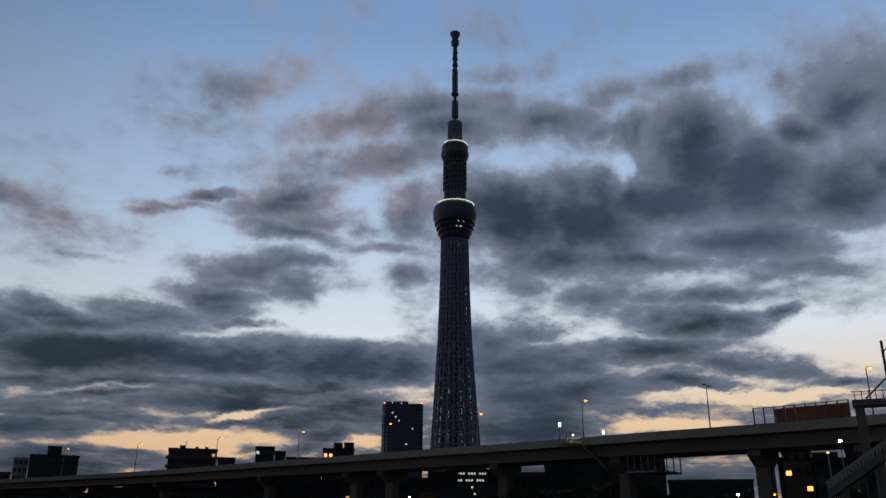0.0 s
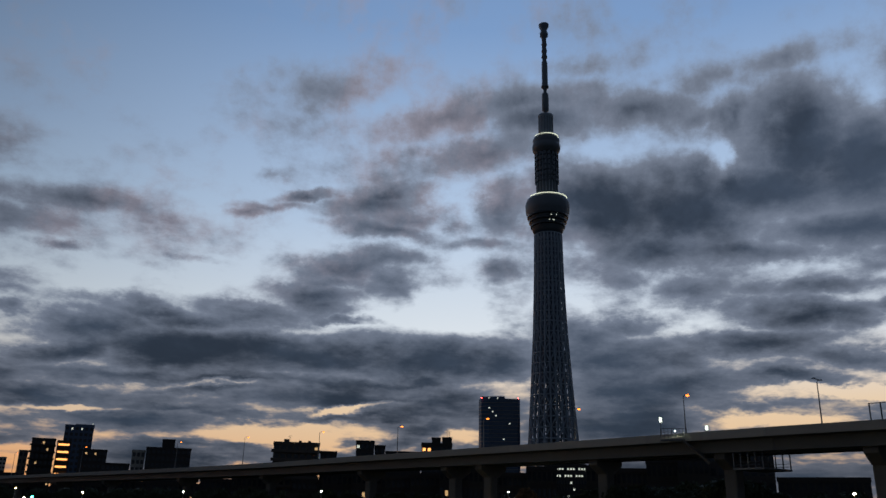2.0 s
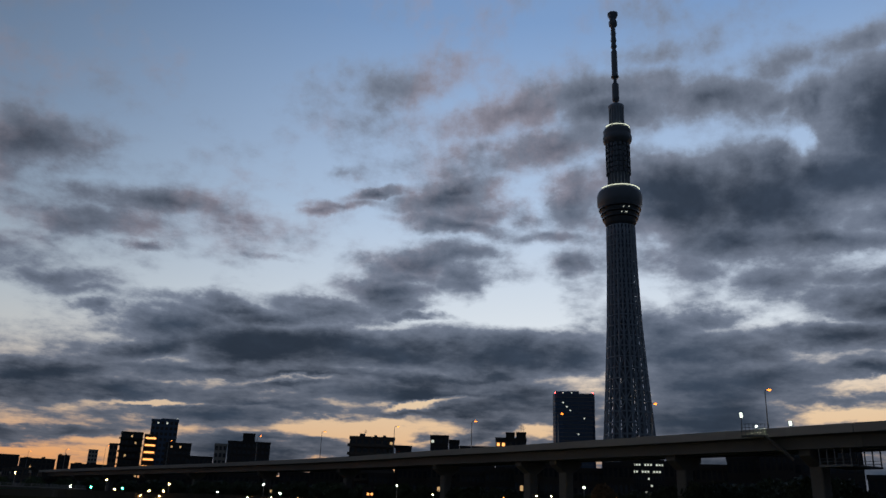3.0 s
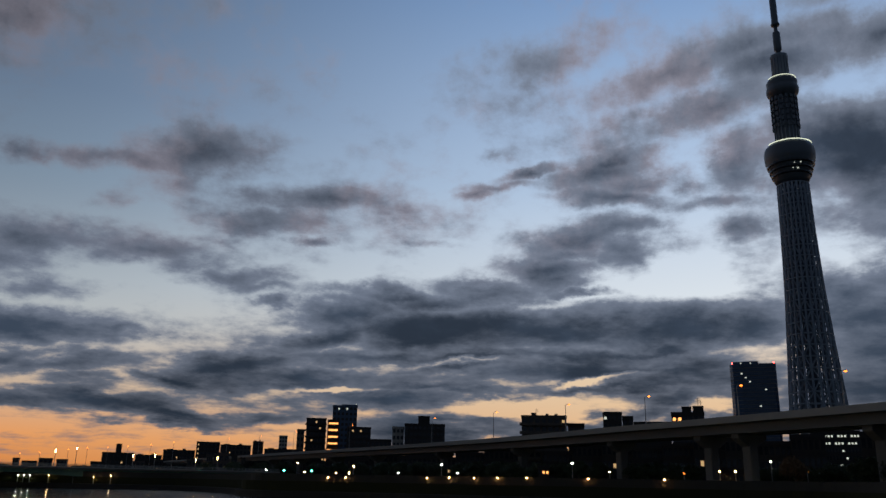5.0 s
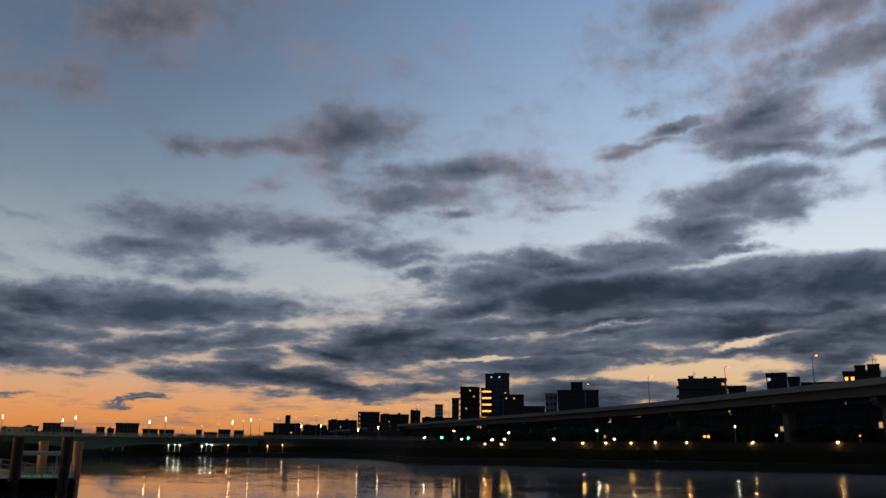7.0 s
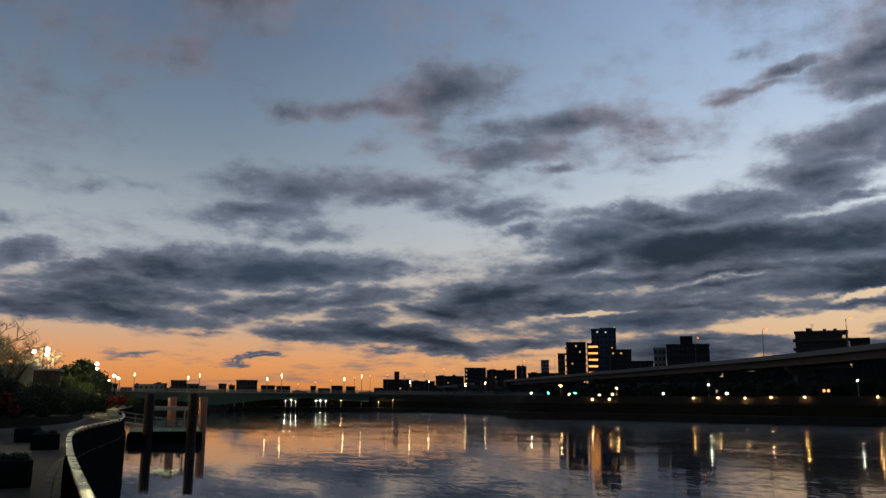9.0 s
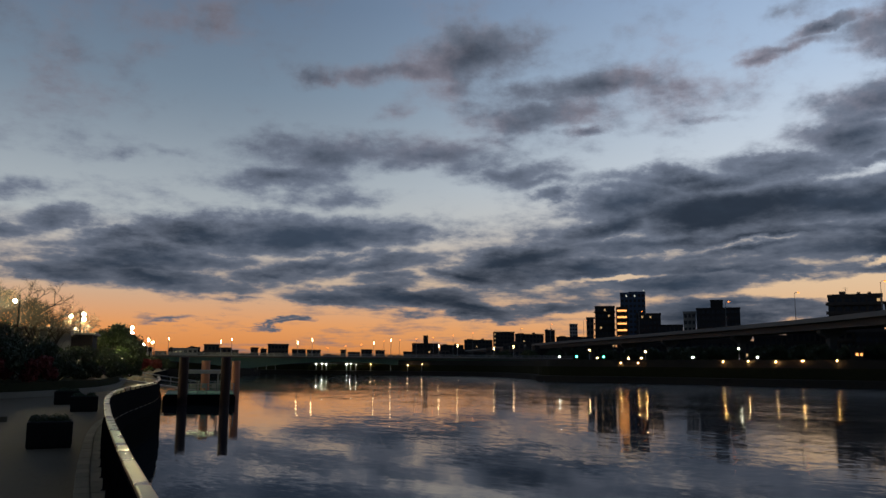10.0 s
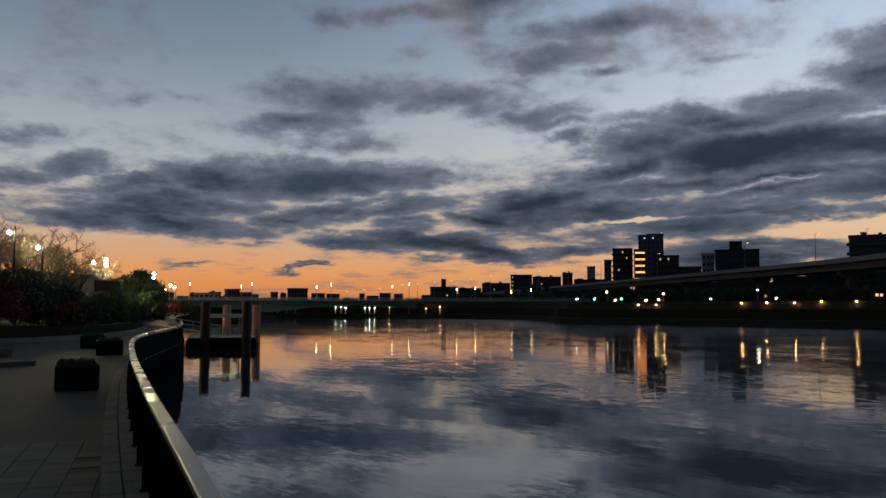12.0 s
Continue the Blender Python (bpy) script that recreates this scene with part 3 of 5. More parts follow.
    lathe(bm, [(13.5, 441), (14.5, 443), (17.0, 446), (17.9, 449), (17.9, 453), (16.4, 455), (16.8, 457), (17.2, 461), (15.4, 464.5), (13, 465.5), (10, 465)], 40)
    part("upper_deck", bm, STEEL_DARK, top, "smaller dark round upper deck", True)
    bm = bmesh.new()
    polytube(bm, [(15.6 * math.cos(radians(a)), 15.6 * math.sin(radians(a)), 465.3) for a in range(-165, -14, 6)], 0.45, 5)
    part("light_ring", bm, bpy.data.materials["deck_light_ring"], top)
    bm = bmesh.new()
    lathe(bm, [(9.6, 464), (9.2, 470), (9.0, 492), (9.8, 494), (9.8, 497), (8.6, 497.6), (3, 497.6)], 24)
    part("gain_tower", bm, STEEL, top, "grey cylinder under the mast", True)
    for i in range(16):
        a = 2 * math.pi * i / 16
        bm = bmesh.new()
        tube(bm, (9.4 * math.cos(a), 9.4 * math.sin(a), 466), (9.2 * math.cos(a), 9.2 * math.sin(a), 493), 0.35)
        part("rib", bm, STEEL_DARK, top)
    bm = bmesh.new()
    lathe(bm, [(2.2, 497), (2.2, 503), (4.3, 504.5), (4.5, 509), (4.3, 527), (4.0, 529), (2.2, 530), (2.2, 537), (4.6, 538), (5.1, 539.5), (4.6, 541), (3.9, 542),
               (3.9, 576), (2.8, 578), (2.8, 582), (4.1, 583.5), (3.4, 586), (2.9, 590), (3.9, 593), (3.2, 596), (2.9, 601), (3.8, 603.5), (3.0, 606),
               (3.0, 613), (5.4, 616), (5.6, 621), (4.2, 623), (4.2, 626), (6.6, 631), (6.9, 634), (5.5, 634.8), (3, 634.8)], 20)
    part("antenna_mast", bm, STEEL_DARK, top, "slender ringed antenna mast with a flared head", True)


broadcasting_tower()


# ---- the raised expressway on the far bank ----
ROAD = curve([(124, 74, 0), (97, 107, 0), (68.5, 140, 0), (46, 160.5, 0), (27, 179, 0), (-2, 206, 0), (-29, 231, 0), (-49, 249, 0), (-100, 297, 0), (-184, 363, 0), (-366, 497, 0), (-560, 645, 0), (-760, 800, 0)], 10)
ROAD_TOP = EYE + 16.8


def road_at(az):
    """The point of the expressway's line in that direction, and its heading there."""
    best = None
    for a, b in zip(ROAD, ROAD[1:]):
        a0, a1 = (math.degrees(math.atan2(-p.x, p.y)) for p in (a, b))
        if (a0 - az) * (a1 - az) <= 0 and a0 != a1:
            best = (a.lerp(b, (az - a0) / (a1 - a0)), math.degrees(math.atan2(b.y - a.y, b.x - a.x)))
    return best


def expressway():
    cuts = list(range(0, len(ROAD), 5))
    for i, j in zip(cuts, cuts[1:] + [len(ROAD) - 1]):
        if i == j:
            continue
        line = ROAD[i:j + 1]
        span = thing("viaduct_span", Matrix.Identity(4), "grey steel-girder span of a raised expressway with concrete parapets", "viaduct", "spans of the expressway", "structure")
        T = ROAD_TOP
        bm = bmesh.new()
        ribbon(bm, line, [(-8.2, T - 1.1), (8.2, T - 1.1), (8.2, T - 1.45), (5.6, T - 1.7), (-5.6, T - 1.7), (-8.2, T - 1.45)])
        part("deck_slab", bm, CONCRETE, span)
        for s in (-4.4, 0.0, 4.4):
            bm = bmesh.new()
            ribbon(bm, line, [(s - 1.2, T - 1.7), (s + 1.2, T - 1.7), (s + 1.1, T - 3.9), (s - 1.1, T - 3.9)])
            part("girder", bm, GIRDER, span, "painted steel box girder")
        for s in (-8.1, 8.1):
            bm = bmesh.new()
            ribbon(bm, line, [(s - 0.14, T - 1.6), (s + 0.14, T - 1.6), (s + 0.10, T), (s - 0.10, T)])
            part("parapet", bm, PARAPET, span, "concrete parapet")


expressway()


def viaduct_pier(az, wide=2.7, head=9.0):
    p, yaw = road_at(az)
    ob = thing("viaduct_pier", pose(p.x, p.y, 3.9, 0, 0, yaw), "grey concrete hammerhead pier under the expressway", "pier", "piers of the expressway")
    top = ROAD_TOP - 3.9 - 3.9
    bm = bmesh.new()
    box(bm, -wide / 2, wide / 2, -wide / 2, wide / 2, 0, top - 2.0)
    bmesh.ops.bevel(bm, geom=[e for e in bm.edges if abs(e.verts[0].co.z - e.verts[1].co.z) > 1], offset=0.35, segments=3, affect="EDGES", profile=0.5)
    part("shaft", bm, CONCRETE, ob)
    bm = bmesh.new()
    sec = [(-head / 2, top), (head / 2, top), (head / 2, top - 1.1), (wide / 2 + 0.4, top - 2.9), (-wide / 2 - 0.4, top - 2.9), (-head / 2, top - 1.1)]
    a = [bm.verts.new((-1.25, y, z)) for y, z in sec]
    b = [bm.verts.new((1.25, y, z)) for y, z in sec]
    bm.faces.new(a)
    bm.faces.new(b[::-1])
    for i in range(6):
        bm.faces.new((a[i], b[i], b[(i + 1) % 6], a[(i + 1) % 6]))
    bmesh.ops.recalc_face_normals(bm, faces=bm.faces)
    bmesh.ops.bevel(bm, geom=list(bm.edges), offset=0.1, segments=1, affect="EDGES")
    part("hammerhead", bm, CONCRETE, ob)
    for s in (-4.4, 0.0, 4.4):
        bm = bmesh.new()
        box(bm, -0.6, 0.6, s - 0.6, s + 0.6, top, top + 0.25)
        part("bearing", bm, STEEL_DARK, ob)


for az in (-27.5, -21.2, -12.5, -4.3, 3.5, 5.9, 11.7, 18.4, 23.8, 28.4, 31.2, 33.6, 35.4, 37.0, 38.4):
    viaduct_pier(az)


def road_lamp(az, el, mat, side=5.5, lit=True):
    """A tall curved lamp post on the expressway's parapet."""
    p, yaw = road_at(az)
    d = math.hypot(p.x, p.y)
    hi = EYE + d * math.tan(radians(el)) - (ROAD_TOP - 1.1)
    ob = thing("street_lamp", pose(p.x, p.y, ROAD_TOP - 1.1, 0, 0, yaw),
               "tall slim steel expressway lamp post with " + ("a glowing orange lamp" if lit else "an unlit twin head"), "street lamp", "lamps along the expressway")
    bm = bmesh.new()
    polytube(bm, [(0, 0, 0), (0, 0, hi * 0.6), (0, 0, hi - 0.5), (0, -0.5, hi - 0.1), (0, -1.3, hi)], [0.16, 0.12, 0.09, 0.07, 0.06], 8)
    pole = part("pole", bm, GALV, ob, "galvanised pole")
    for y in ((-1.5,) if lit else (-1.6, 1.3)):
        bm = bmesh.new()
        lathe(bm, [(0.12, 0.14), (0.28, 0.10), (0.42, -0.04)], 10)
        bmesh.ops.translate(bm, vec=(0, y, hi), verts=bm.verts)
        part("lamp_head", bm, STEEL_DARK, ob)
        if lit:
            bm = bmesh.new()
            ball(bm, (0, y, hi - 0.1), 0.40, 10, 0.7)
            part("bulb", bm, mat, ob, "glowing sodium lamp")
    if not lit:
        bm = bmesh.new()
        tube(bm, (0, -1.5, hi - 0.02), (0, 1.3, hi - 0.02), 0.07)
        part("cross_arm", bm, GALV, ob)


GALV = material("galvanised_steel", (0.34, 0.35, 0.36), 0.45, 0.7, 0.15, 1.0)
road_lamp(-18.1, 8.94, LAMP_SODIUM, lit=False)
for az, el in ((-27.9, 9.58), (-9.7, 8.25), (-2.35, 7.38), (4.0, 6.64), (10.0, 5.98), (15.4, 5.42), (20.4, 4.86), (24.7, 4.36), (30.4, 3.75), (34.2, 3.2), (36.5, 2.85), (38.6, 2.6)):
    road_lamp(az, el, LAMP_SODIUM)


def sign_panel(az, el, w, h):
    """A small lit white message panel on a post at the road's edge."""
    p, yaw = road_at(az)
    d = math.hypot(p.x, p.y) - 8
    q = polar(az, d, ROAD_TOP - 1.1)
    z = EYE + d * math.tan(radians(el)) - q.z
    ob = thing("lit_road_sign", pose(*q, 0, 0, az), "small glowing white panel sign on a post at the expressway edge", "sign")
    bm = bmesh.new()
    tube(bm, (0, 0, 0), (0, 0, z), 0.08)
    part("post", bm, GALV, ob)
    bm = bmesh.new()
    box(bm, -w / 2 - 0.08, w / 2 + 0.08, -0.1, 0.12, z - h / 2 - 0.08, z + h / 2 + 0.08)
    part("sign_box", bm, STEEL_DARK, ob)
    bm = bmesh.new()
    box(bm, -w / 2, w / 2, -0.14, -0.104, z - h / 2, z + h / 2)
    part("lit_face", bm, lamp_material("sign_white", (0.9, 1.0, 0.85), 1.6), ob, "glowing white face")


sign_panel(-8.1, 6.55, 0.55, 1.0)
sign_panel(-11.05, 6.0, 0.55, 0.9)


def barrier(az0, az1, n):
    """Noise barrier: posts with clear panels, a rust-red wall behind them."""
    ob = thing("noise_barrier", Matrix.Identity(4), "steel post and panel noise barrier along the expressway parapet, rust-red behind", "barrier")
    ps = []
    for i in range(n + 1):
        p, yaw = road_at(az0 + (az1 - az0) * i / n)
        d = math.hypot(p.x, p.y) - 9.3
        ps.append(polar(az0 + (az1 - az0) * i / n, d, ROAD_TOP))
    for p in ps:
        bm = bmesh.new()
        box(bm, p.x - 0.09, p.x + 0.09, p.y - 0.09, p.y + 0.09, ROAD_TOP - 0.2, ROAD_TOP + 2.7)
        part("post", bm, STEEL_DARK, ob)
    for i, (a, b) in enumerate(zip(ps, ps[1:])):
        bm = bmesh.new()
        tube(bm, a + Vector((0, 0, 2.62)), b + Vector((0, 0, 2.62)), 0.07)
        part("rail", bm, STEEL_DARK, ob)
        if i > 1:
            d = (b - a).normalized()
            m = Matrix.Translation(a + d * 0.1 + Vector((0.3, 0.6, 0))) @ Matrix.Rotation(math.atan2(d.y, d.x), 4, "Z")
            bm = bmesh.new()
            box(bm, 0.02, (b - a).length - 0.25, -0.06, 0.06, -0.1, 2.3, m)
            part("panel", bm, RUST, ob, "rust-red panel")


RUST = material("rust_red_panel", (0.32, 0.10, 0.055), 0.75, 0, 0.3, 1.0, 0.01, 0.2)
barrier(-20.9, -26.6, 9)


# ---- buildings of the far bank ----
def building(name, az0, az1, el, d, wall, label, floors=0, bays=0, lit=(), lit_mat=None, deep=14.0, roof=(), balconies=False, turn=0.0, base=3.9, category="building"):
    """A block of flats or offices seen between two directions; roof: boxes (from, to, height) as shares of the width and metres."""
    mid = (az0 + az1) / 2
    w = 2 * d * math.tan(radians(abs(az0 - az1) / 2))
    h = EYE + d * math.tan(radians(el)) - base
    ob = thing(name, pose(*polar(mid, d, base), 0, 0, mid + turn), label, category, kind="")
    bm = bmesh.new()
    box(bm, -w / 2, w / 2, 0, deep, 0, h)
    body = part("wall", bm, wall, ob)
    bm = bmesh.new()
    for a, b, c, e in ((-w / 2 - 0.2, w / 2 + 0.2, -0.2, 0.1), (-w / 2 - 0.2, w / 2 + 0.2, deep - 0.1, deep + 0.2), (-w / 2 - 0.2, -w / 2 + 0.1, 0.1, deep - 0.1), (w / 2 - 0.1, w / 2 + 0.2, 0.1, deep - 0.1)):
        box(bm, a, b, c, e, h - 0.35, h + 0.75)
    part("roof_parapet", bm, wall, ob)
    for a, b, e in roof:
        bm = bmesh.new()
        box(bm, -w / 2 + a * w, -w / 2 + b * w, 2.5, deep - 3, h, h + e)
        box(bm, -w / 2 + a * w - 0.15, -w / 2 + b * w + 0.15, 2.35, deep - 2.85, h + e - 0.25, h + e)
        part("roof_hut", bm, wall, ob)
    if floors:
        fh, bw = h / floors, w / bays
        pane = frame_like = slab = None
        for i in range(floors):
            for j in range(bays):
                m = Matrix.Translation((-w / 2 + (j + 0.5) * bw, -0.02, i * fh + 0.3 * fh))
                if (i, j) in lit:
                    bm = bmesh.new()
                    box(bm, -min(bw * 0.30, 0.55), min(bw * 0.30, 0.55), -0.06, 0.02, 0.2, fh * 0.36)
                    q = part("window", bm, lit_mat or WIN_WARM, ob, "lit window")
                    q.matrix_basis = m
                elif pane is None:
                    bm = bmesh.new()
                    box(bm, -bw * 0.32, bw * 0.32, -0.05, 0.02, 0, fh * 0.52)
                    pane = part("window", bm, WINDOW_GLASS, ob)
                    pane.matrix_basis = m
                else:
                    again("window", pane, ob, m)
            if balconies:
                m = Matrix.Translation((0, 0, i * fh))
                if slab is None:
                    bm = bmesh.new()
                    box(bm, -w / 2 - 0.8, w / 2 + 0.5, -1.3, -0.08, -0.1, 0.1)
                    box(bm, -w / 2 - 0.8, w / 2 + 0.5, -1.3, -1.2, 0.1, 1.1)
                    slab = part("balcony", bm, wall, ob)
                    slab.matrix_basis = m
                else:
                    again("balcony", slab, ob, m)
    return ob, w, h


def beacon(ob, x, y, z, mat=None, r=0.35):
    bm = bmesh.new()
    ball(bm, (x, y, z), r, 6)
    part("beacon", bm, mat or LAMP_RED, ob)


def aerial(ob, x, y, z, h):
    bm = bmesh.new()
    tube(bm, (x, y, z), (x, y, z + h), 0.09, 0.05)
    for k in (0.6, 0.75, 0.9):
        tube(bm, (x - 0.7, y, z + h * k), (x + 0.7, y, z + h * k), 0.04)
    part("aerial", bm, STEEL_DARK, ob)


# the blue glass office tower next to the lattice tower
def office_tower():
    d, mid = 960, 2.9
    w = d * radians(2.9)
    h = EYE + d * math.tan(radians(7.75))
    ob = thing("office_tower", pose(*polar(mid, d, 3.9), 0, 0, mid), "dark blue glass office tower with a few lit windows", "office tower")
    bm = bmesh.new()
    pts = [(-w / 2, 8), (-w / 2 + 3, 2), (-w / 2 + 12, 0), (w / 2 - 3, 0), (w / 2, 3), (w / 2, 34), (-w / 2, 34)]
    prism(bm, pts, 0, h)
    part("curtain_wall", bm, BLUE_GLASS, ob)
    bm = bmesh.new()
    prism(bm, [(-w / 2 + 3, 6), (w / 2 - 18, 3), (w / 2 - 18, 30), (-w / 2 + 3, 30)], h, h + 3.2)
    part("roof_screen", bm, BLUE_GLASS, ob)
    slab = None
    for i in range(1, 30):
        m = Matrix.Translation((0, 0, h * i / 30))
        if slab is None:
            bm = bmesh.new()
            prism(bm, [(x * 1.006, y - 0.25) for x, y in pts], -0.3, 0.3)
            slab = part("floor_band", bm, STEEL_DARK, ob)
            slab.matrix_basis = m
        else:
            again("floor_band", slab, ob, m)
    mull = None
    for i in range(18):
        x = -w / 2 + 12 + (w - 15) * i / 17
        m = Matrix.Translation((x, -0.2, 0))
        if mull is None:
            bm = bmesh.new()
            box(bm, -0.14, 0.14, -0.2, 0.15, 0, h)
            mull = part("mullion", bm, STEEL_DARK, ob)
            mull.matrix_basis = m
        else:
            again("mullion", mull, ob, m)
    for x, k in ((-8, 26.4), (-4, 25.4), (5, 19.4), (6, 17.4), (-12, 27.4), (9, 9.4), (12, 23.4)):
        bm = bmesh.new()
        box(bm, x - 0.9, x + 0.9, -0.6, -0.45, h * k / 30, h * k / 30 + 1.5)
        part("window", bm, WIN_WHITE, ob, "lit window")
    for x, m in ((-w / 2 + 3, LAMP_RED), (-w / 2 + 12, WIN_WHITE), (-2, WIN_WHITE), (w / 2 - 2, LAMP_RED)):
        beacon(ob, x, 1.5, h + 0.9, m, 0.8)


office_tower()

rng = random.Random(4)
b, w, h = building("apartment_block", 15.35, 18.45, 4.52, 345, FACADE, "dark brown tiled apartment block with stepped balconies", 8, 7, {(7, 6)}, WIN_WARM, balconies=True, roof=((0.22, 0.32, 2.0), (0.55, 0.6, 1.6), (0.75, 0.8, 1.6)))
aerial(b, -3, 6, h + 1, 3.0)
building("low_block", 14.15, 15.25, 4.0, 350, FACADE_DARK, "low dark annexe block with a flat roof", 5, 3)
b, w, h = building("apartment_block", 11.6, 12.85, 4.78, 330, FACADE_DARK, "dark narrow apartment block with flat roof", 8, 4, {(7, 0)}, WIN_WHITE, roof=((0.3, 0.9, 1.0),))
building("apartment_block", 10.85, 11.55, 4.5, 338, FACADE_DARK, "dark stepped block with sloping upper storeys", 7, 2)
building("low_block", 8.35, 10.8, 4.15, 420, FACADE_DARK, "low dark row of flat-roofed houses", 6, 7, {(5, 2)})
b, w, h = building("office_block", 6.2, 8.3, 4.75, 320, FACADE_DARK, "dark office block with two tall roof huts", 7, 6, {(6, 0), (6, 1)}, WIN_ORANGE, roof=((0.33, 0.62, 3.0), (0.68, 1.0, 3.2)))
aerial(b, 4, 6, h + 3, 3.5)
aerial(b, 5, 6, h + 3, 3.0)
b, w, h = building("office_block", 23.8, 26.6, 3.85, 455, FACADE_DARK, "broad dark office block with a central tower", 9, 9, {(1, 5)}, WIN_WARM, roof=((0.33, 0.62, 5.2),))
building("office_block", 26.65, 27.45, 3.62, 470, FACADE_PALE, "pale narrow block beside a dark office", 8, 3)
building("low_block", 27.5, 29.2, 2.75, 520, FACADE_DARK, "low dark block with flat roof", 5, 6)
b, w, h = building("apartment_block", 32.05, 33.4, 4.08, 590, FACADE_DARK, "dark apartment block with projecting balconies and lit windows", 10, 5, {(8, 3), (6, 1), (4, 1), (9, 2), (3, 4)}, WIN_WARM, balconies=True)
stair, w, h = building("stair_tower", 31.15, 31.95, 4.0, 580, FACADE_DARK, "apartment stair tower with glowing orange landings", deep=9)
for i in range(9):
    bm = bmesh.new()
    box(bm, -w * 0.40, w * 0.40, -0.5, -0.06, h * (i + 0.45) / 9, h * (i + 0.70) / 9)
    part("lit_landing", bm, WIN_ORANGE, stair, "glowing orange landing")
    bm = bmesh.new()
    box(bm, -w * 0.48, w * 0.48, -0.9, -0.52, h * i / 9, h * (i + 0.26) / 9)
    part("landing_wall", bm, FACADE_DARK, stair)
b, w, h = building("tower_block", 29.95, 31.65, 5.0, 640, BLUE_GLASS, "tall dark glass tower block behind the apartments", 14, 6, {(6, 1), (6, 4), (13, 1), (13, 3)}, WIN_WHITE, roof=((0.35, 1.0, 1.6),))
beacon(b, w / 2 - 1, 1, h + 2, WIN_WHITE)
building("apartment_block", 28.95, 30.6, 3.55, 570, FACADE_DARK, "dark mid-rise apartment block", 9, 6, {(8, 1), (8, 3)}, WIN_WARM)
building("apartment_block", 33.5, 34.0, 3.3, 640, FACADE, "narrow brown block of flats", 8, 2)
building("slim_tower", 34.62, 35.18, 2.86, 900, FACADE_PALE, "slim pale tower far off", 12, 3)
b, w, h = building("apartment_block", 39.05, 40.55, 2.30, 880, FACADE_DARK, "dark apartment block with lit end staircase", 8, 6, {(1, 0), (2, 0), (3, 0), (4, 0), (5, 0), (6, 0), (7, 0)}, WIN_WARM)
b, w, h = building("temple_hall", 44.4, 46.3, 1.42, 560, FACADE_DARK, "low dark hall with a square chimney tower", 4, 7, {(2, 4)}, WIN_WARM)
bm = bmesh.new()
box(bm, -1.6, 1.8, 3, 6, h, h + 6.2)
part("chimney", bm, FACADE_DARK, b)
building("low_block", 54.95, 56.35, 1.26, 480, FACADE_DARK, "dark flat-roofed block beyond the bridge", 4, 6, {(1, 3), (1, 4)}, WIN_WHITE)
building("low_block", 57.0, 57.5, 1.0, 500, FACADE_DARK, "small dark house beyond the bridge", 3, 2)
building("low_block", 59.6, 60.6, 1.18, 470, FACADE_DARK, "dark flat-roofed house beyond the bridge", 3, 4)
building("low_block", 61.0, 62.6, 0.9, 460, FACADE_PALE, "pale low house beyond the bridge", 3, 5)
building("parking_deck", -3.0, -0.2, 3.5, 335, FACADE_DARK, "dark multi-storey building with brightly lit open galleries", 8, 15, {(i, j) for i in (6, 7) for j in range(15) if (i * 3 + j) % 4} | {(5, 9), (5, 3), (4, 10), (3, 8), (4, 2)}, WIN_WHITE)
building("low_block", -11.0, -15.0, 4.5, 250, FACADE_DARK, "dark storehouse behind the trees under the expressway", 5, 8, {(3, 2)}, WIN_WARM)
building("low_block", -15.1, -20.4, 2.7, 250, FACADE_DARK, "long low dark building with a flat roof", 3, 12, {(1, 3), (1, 9)}, WIN_WARM)
building("shop_house", -24.0, -22.3, 4.6, 190, FACADE, "brown brick house with warm lit windows", 5, 3, {(3, 0), (1, 1), (2, 2)}, WIN_ORANGE)
building("shop_house", -25.5, -24.1, 4.2, 186, FACADE_DARK, "dark narrow house beside the stairs", 4, 2, {(1, 1)}, WIN_WARM)
b, w, h = building("lit_shop", 16.6, 17.35, 1.10, 262, FACADE_DARK, "low shop with orange lit windows under the expressway", 2, 3, {(0, 0), (0, 1), (1, 1), (1, 2)}, WIN_ORANGE, base=4.2)
b, w, h = building("lit_shop", 3.9, 4.9, 2.5, 300, FACADE_DARK, "dark house with a few lit windows behind the piers", 4, 4, {(2, 1), (3, 1), (3, 2), (1, 3)}, WIN_WARM)
for a0, a1, e, d, nf, lit in ((39.0, 37.0, 2.15, 880, 7, {(5, 2)}), (36.9, 36.2, 2.42, 840, 8, ()), (36.1, 34.0, 1.95, 800, 7, {(5, 4), (4, 1)}), (42.6, 40.6, 1.72, 940, 6, {(4, 3)}), (44.3, 42.65, 1.35, 960, 5, ())):
    building("low_block", a0, a1, e, d, FACADE_DARK, "dark flat-roofed city block on the skyline", nf, 8, lit, WIN_WARM, roof=((0.1, 0.3, 1.6), (0.6, 0.7, 2.2)))
# small roofs along the skyline
az = 36.0
k = 0
while az < 66:
    wd = rng.uniform(0.35, 1.1)
    e = 0.5 + 0.5 * rng.random() ** 1.6 + (0.9 * max(0, (44 - az) / 8) if az < 44 else 0)
    building("far_house", az + wd, az, e, rng.uniform(560, 700), rng.choice((FACADE_DARK, FACADE_DARK, FACADE)), rng.choice(("small dark far house with flat roof", "dark far block on the skyline")), 3, 3,
             {(1, 1)} if rng.random() < 0.3 else (), rng.choice((WIN_WARM, WIN_WHITE)), roof=((0.2, 0.5, 1.5),) if rng.random() < 0.4 else ())
    az += wd + rng.uniform(-0.1, 0.25)


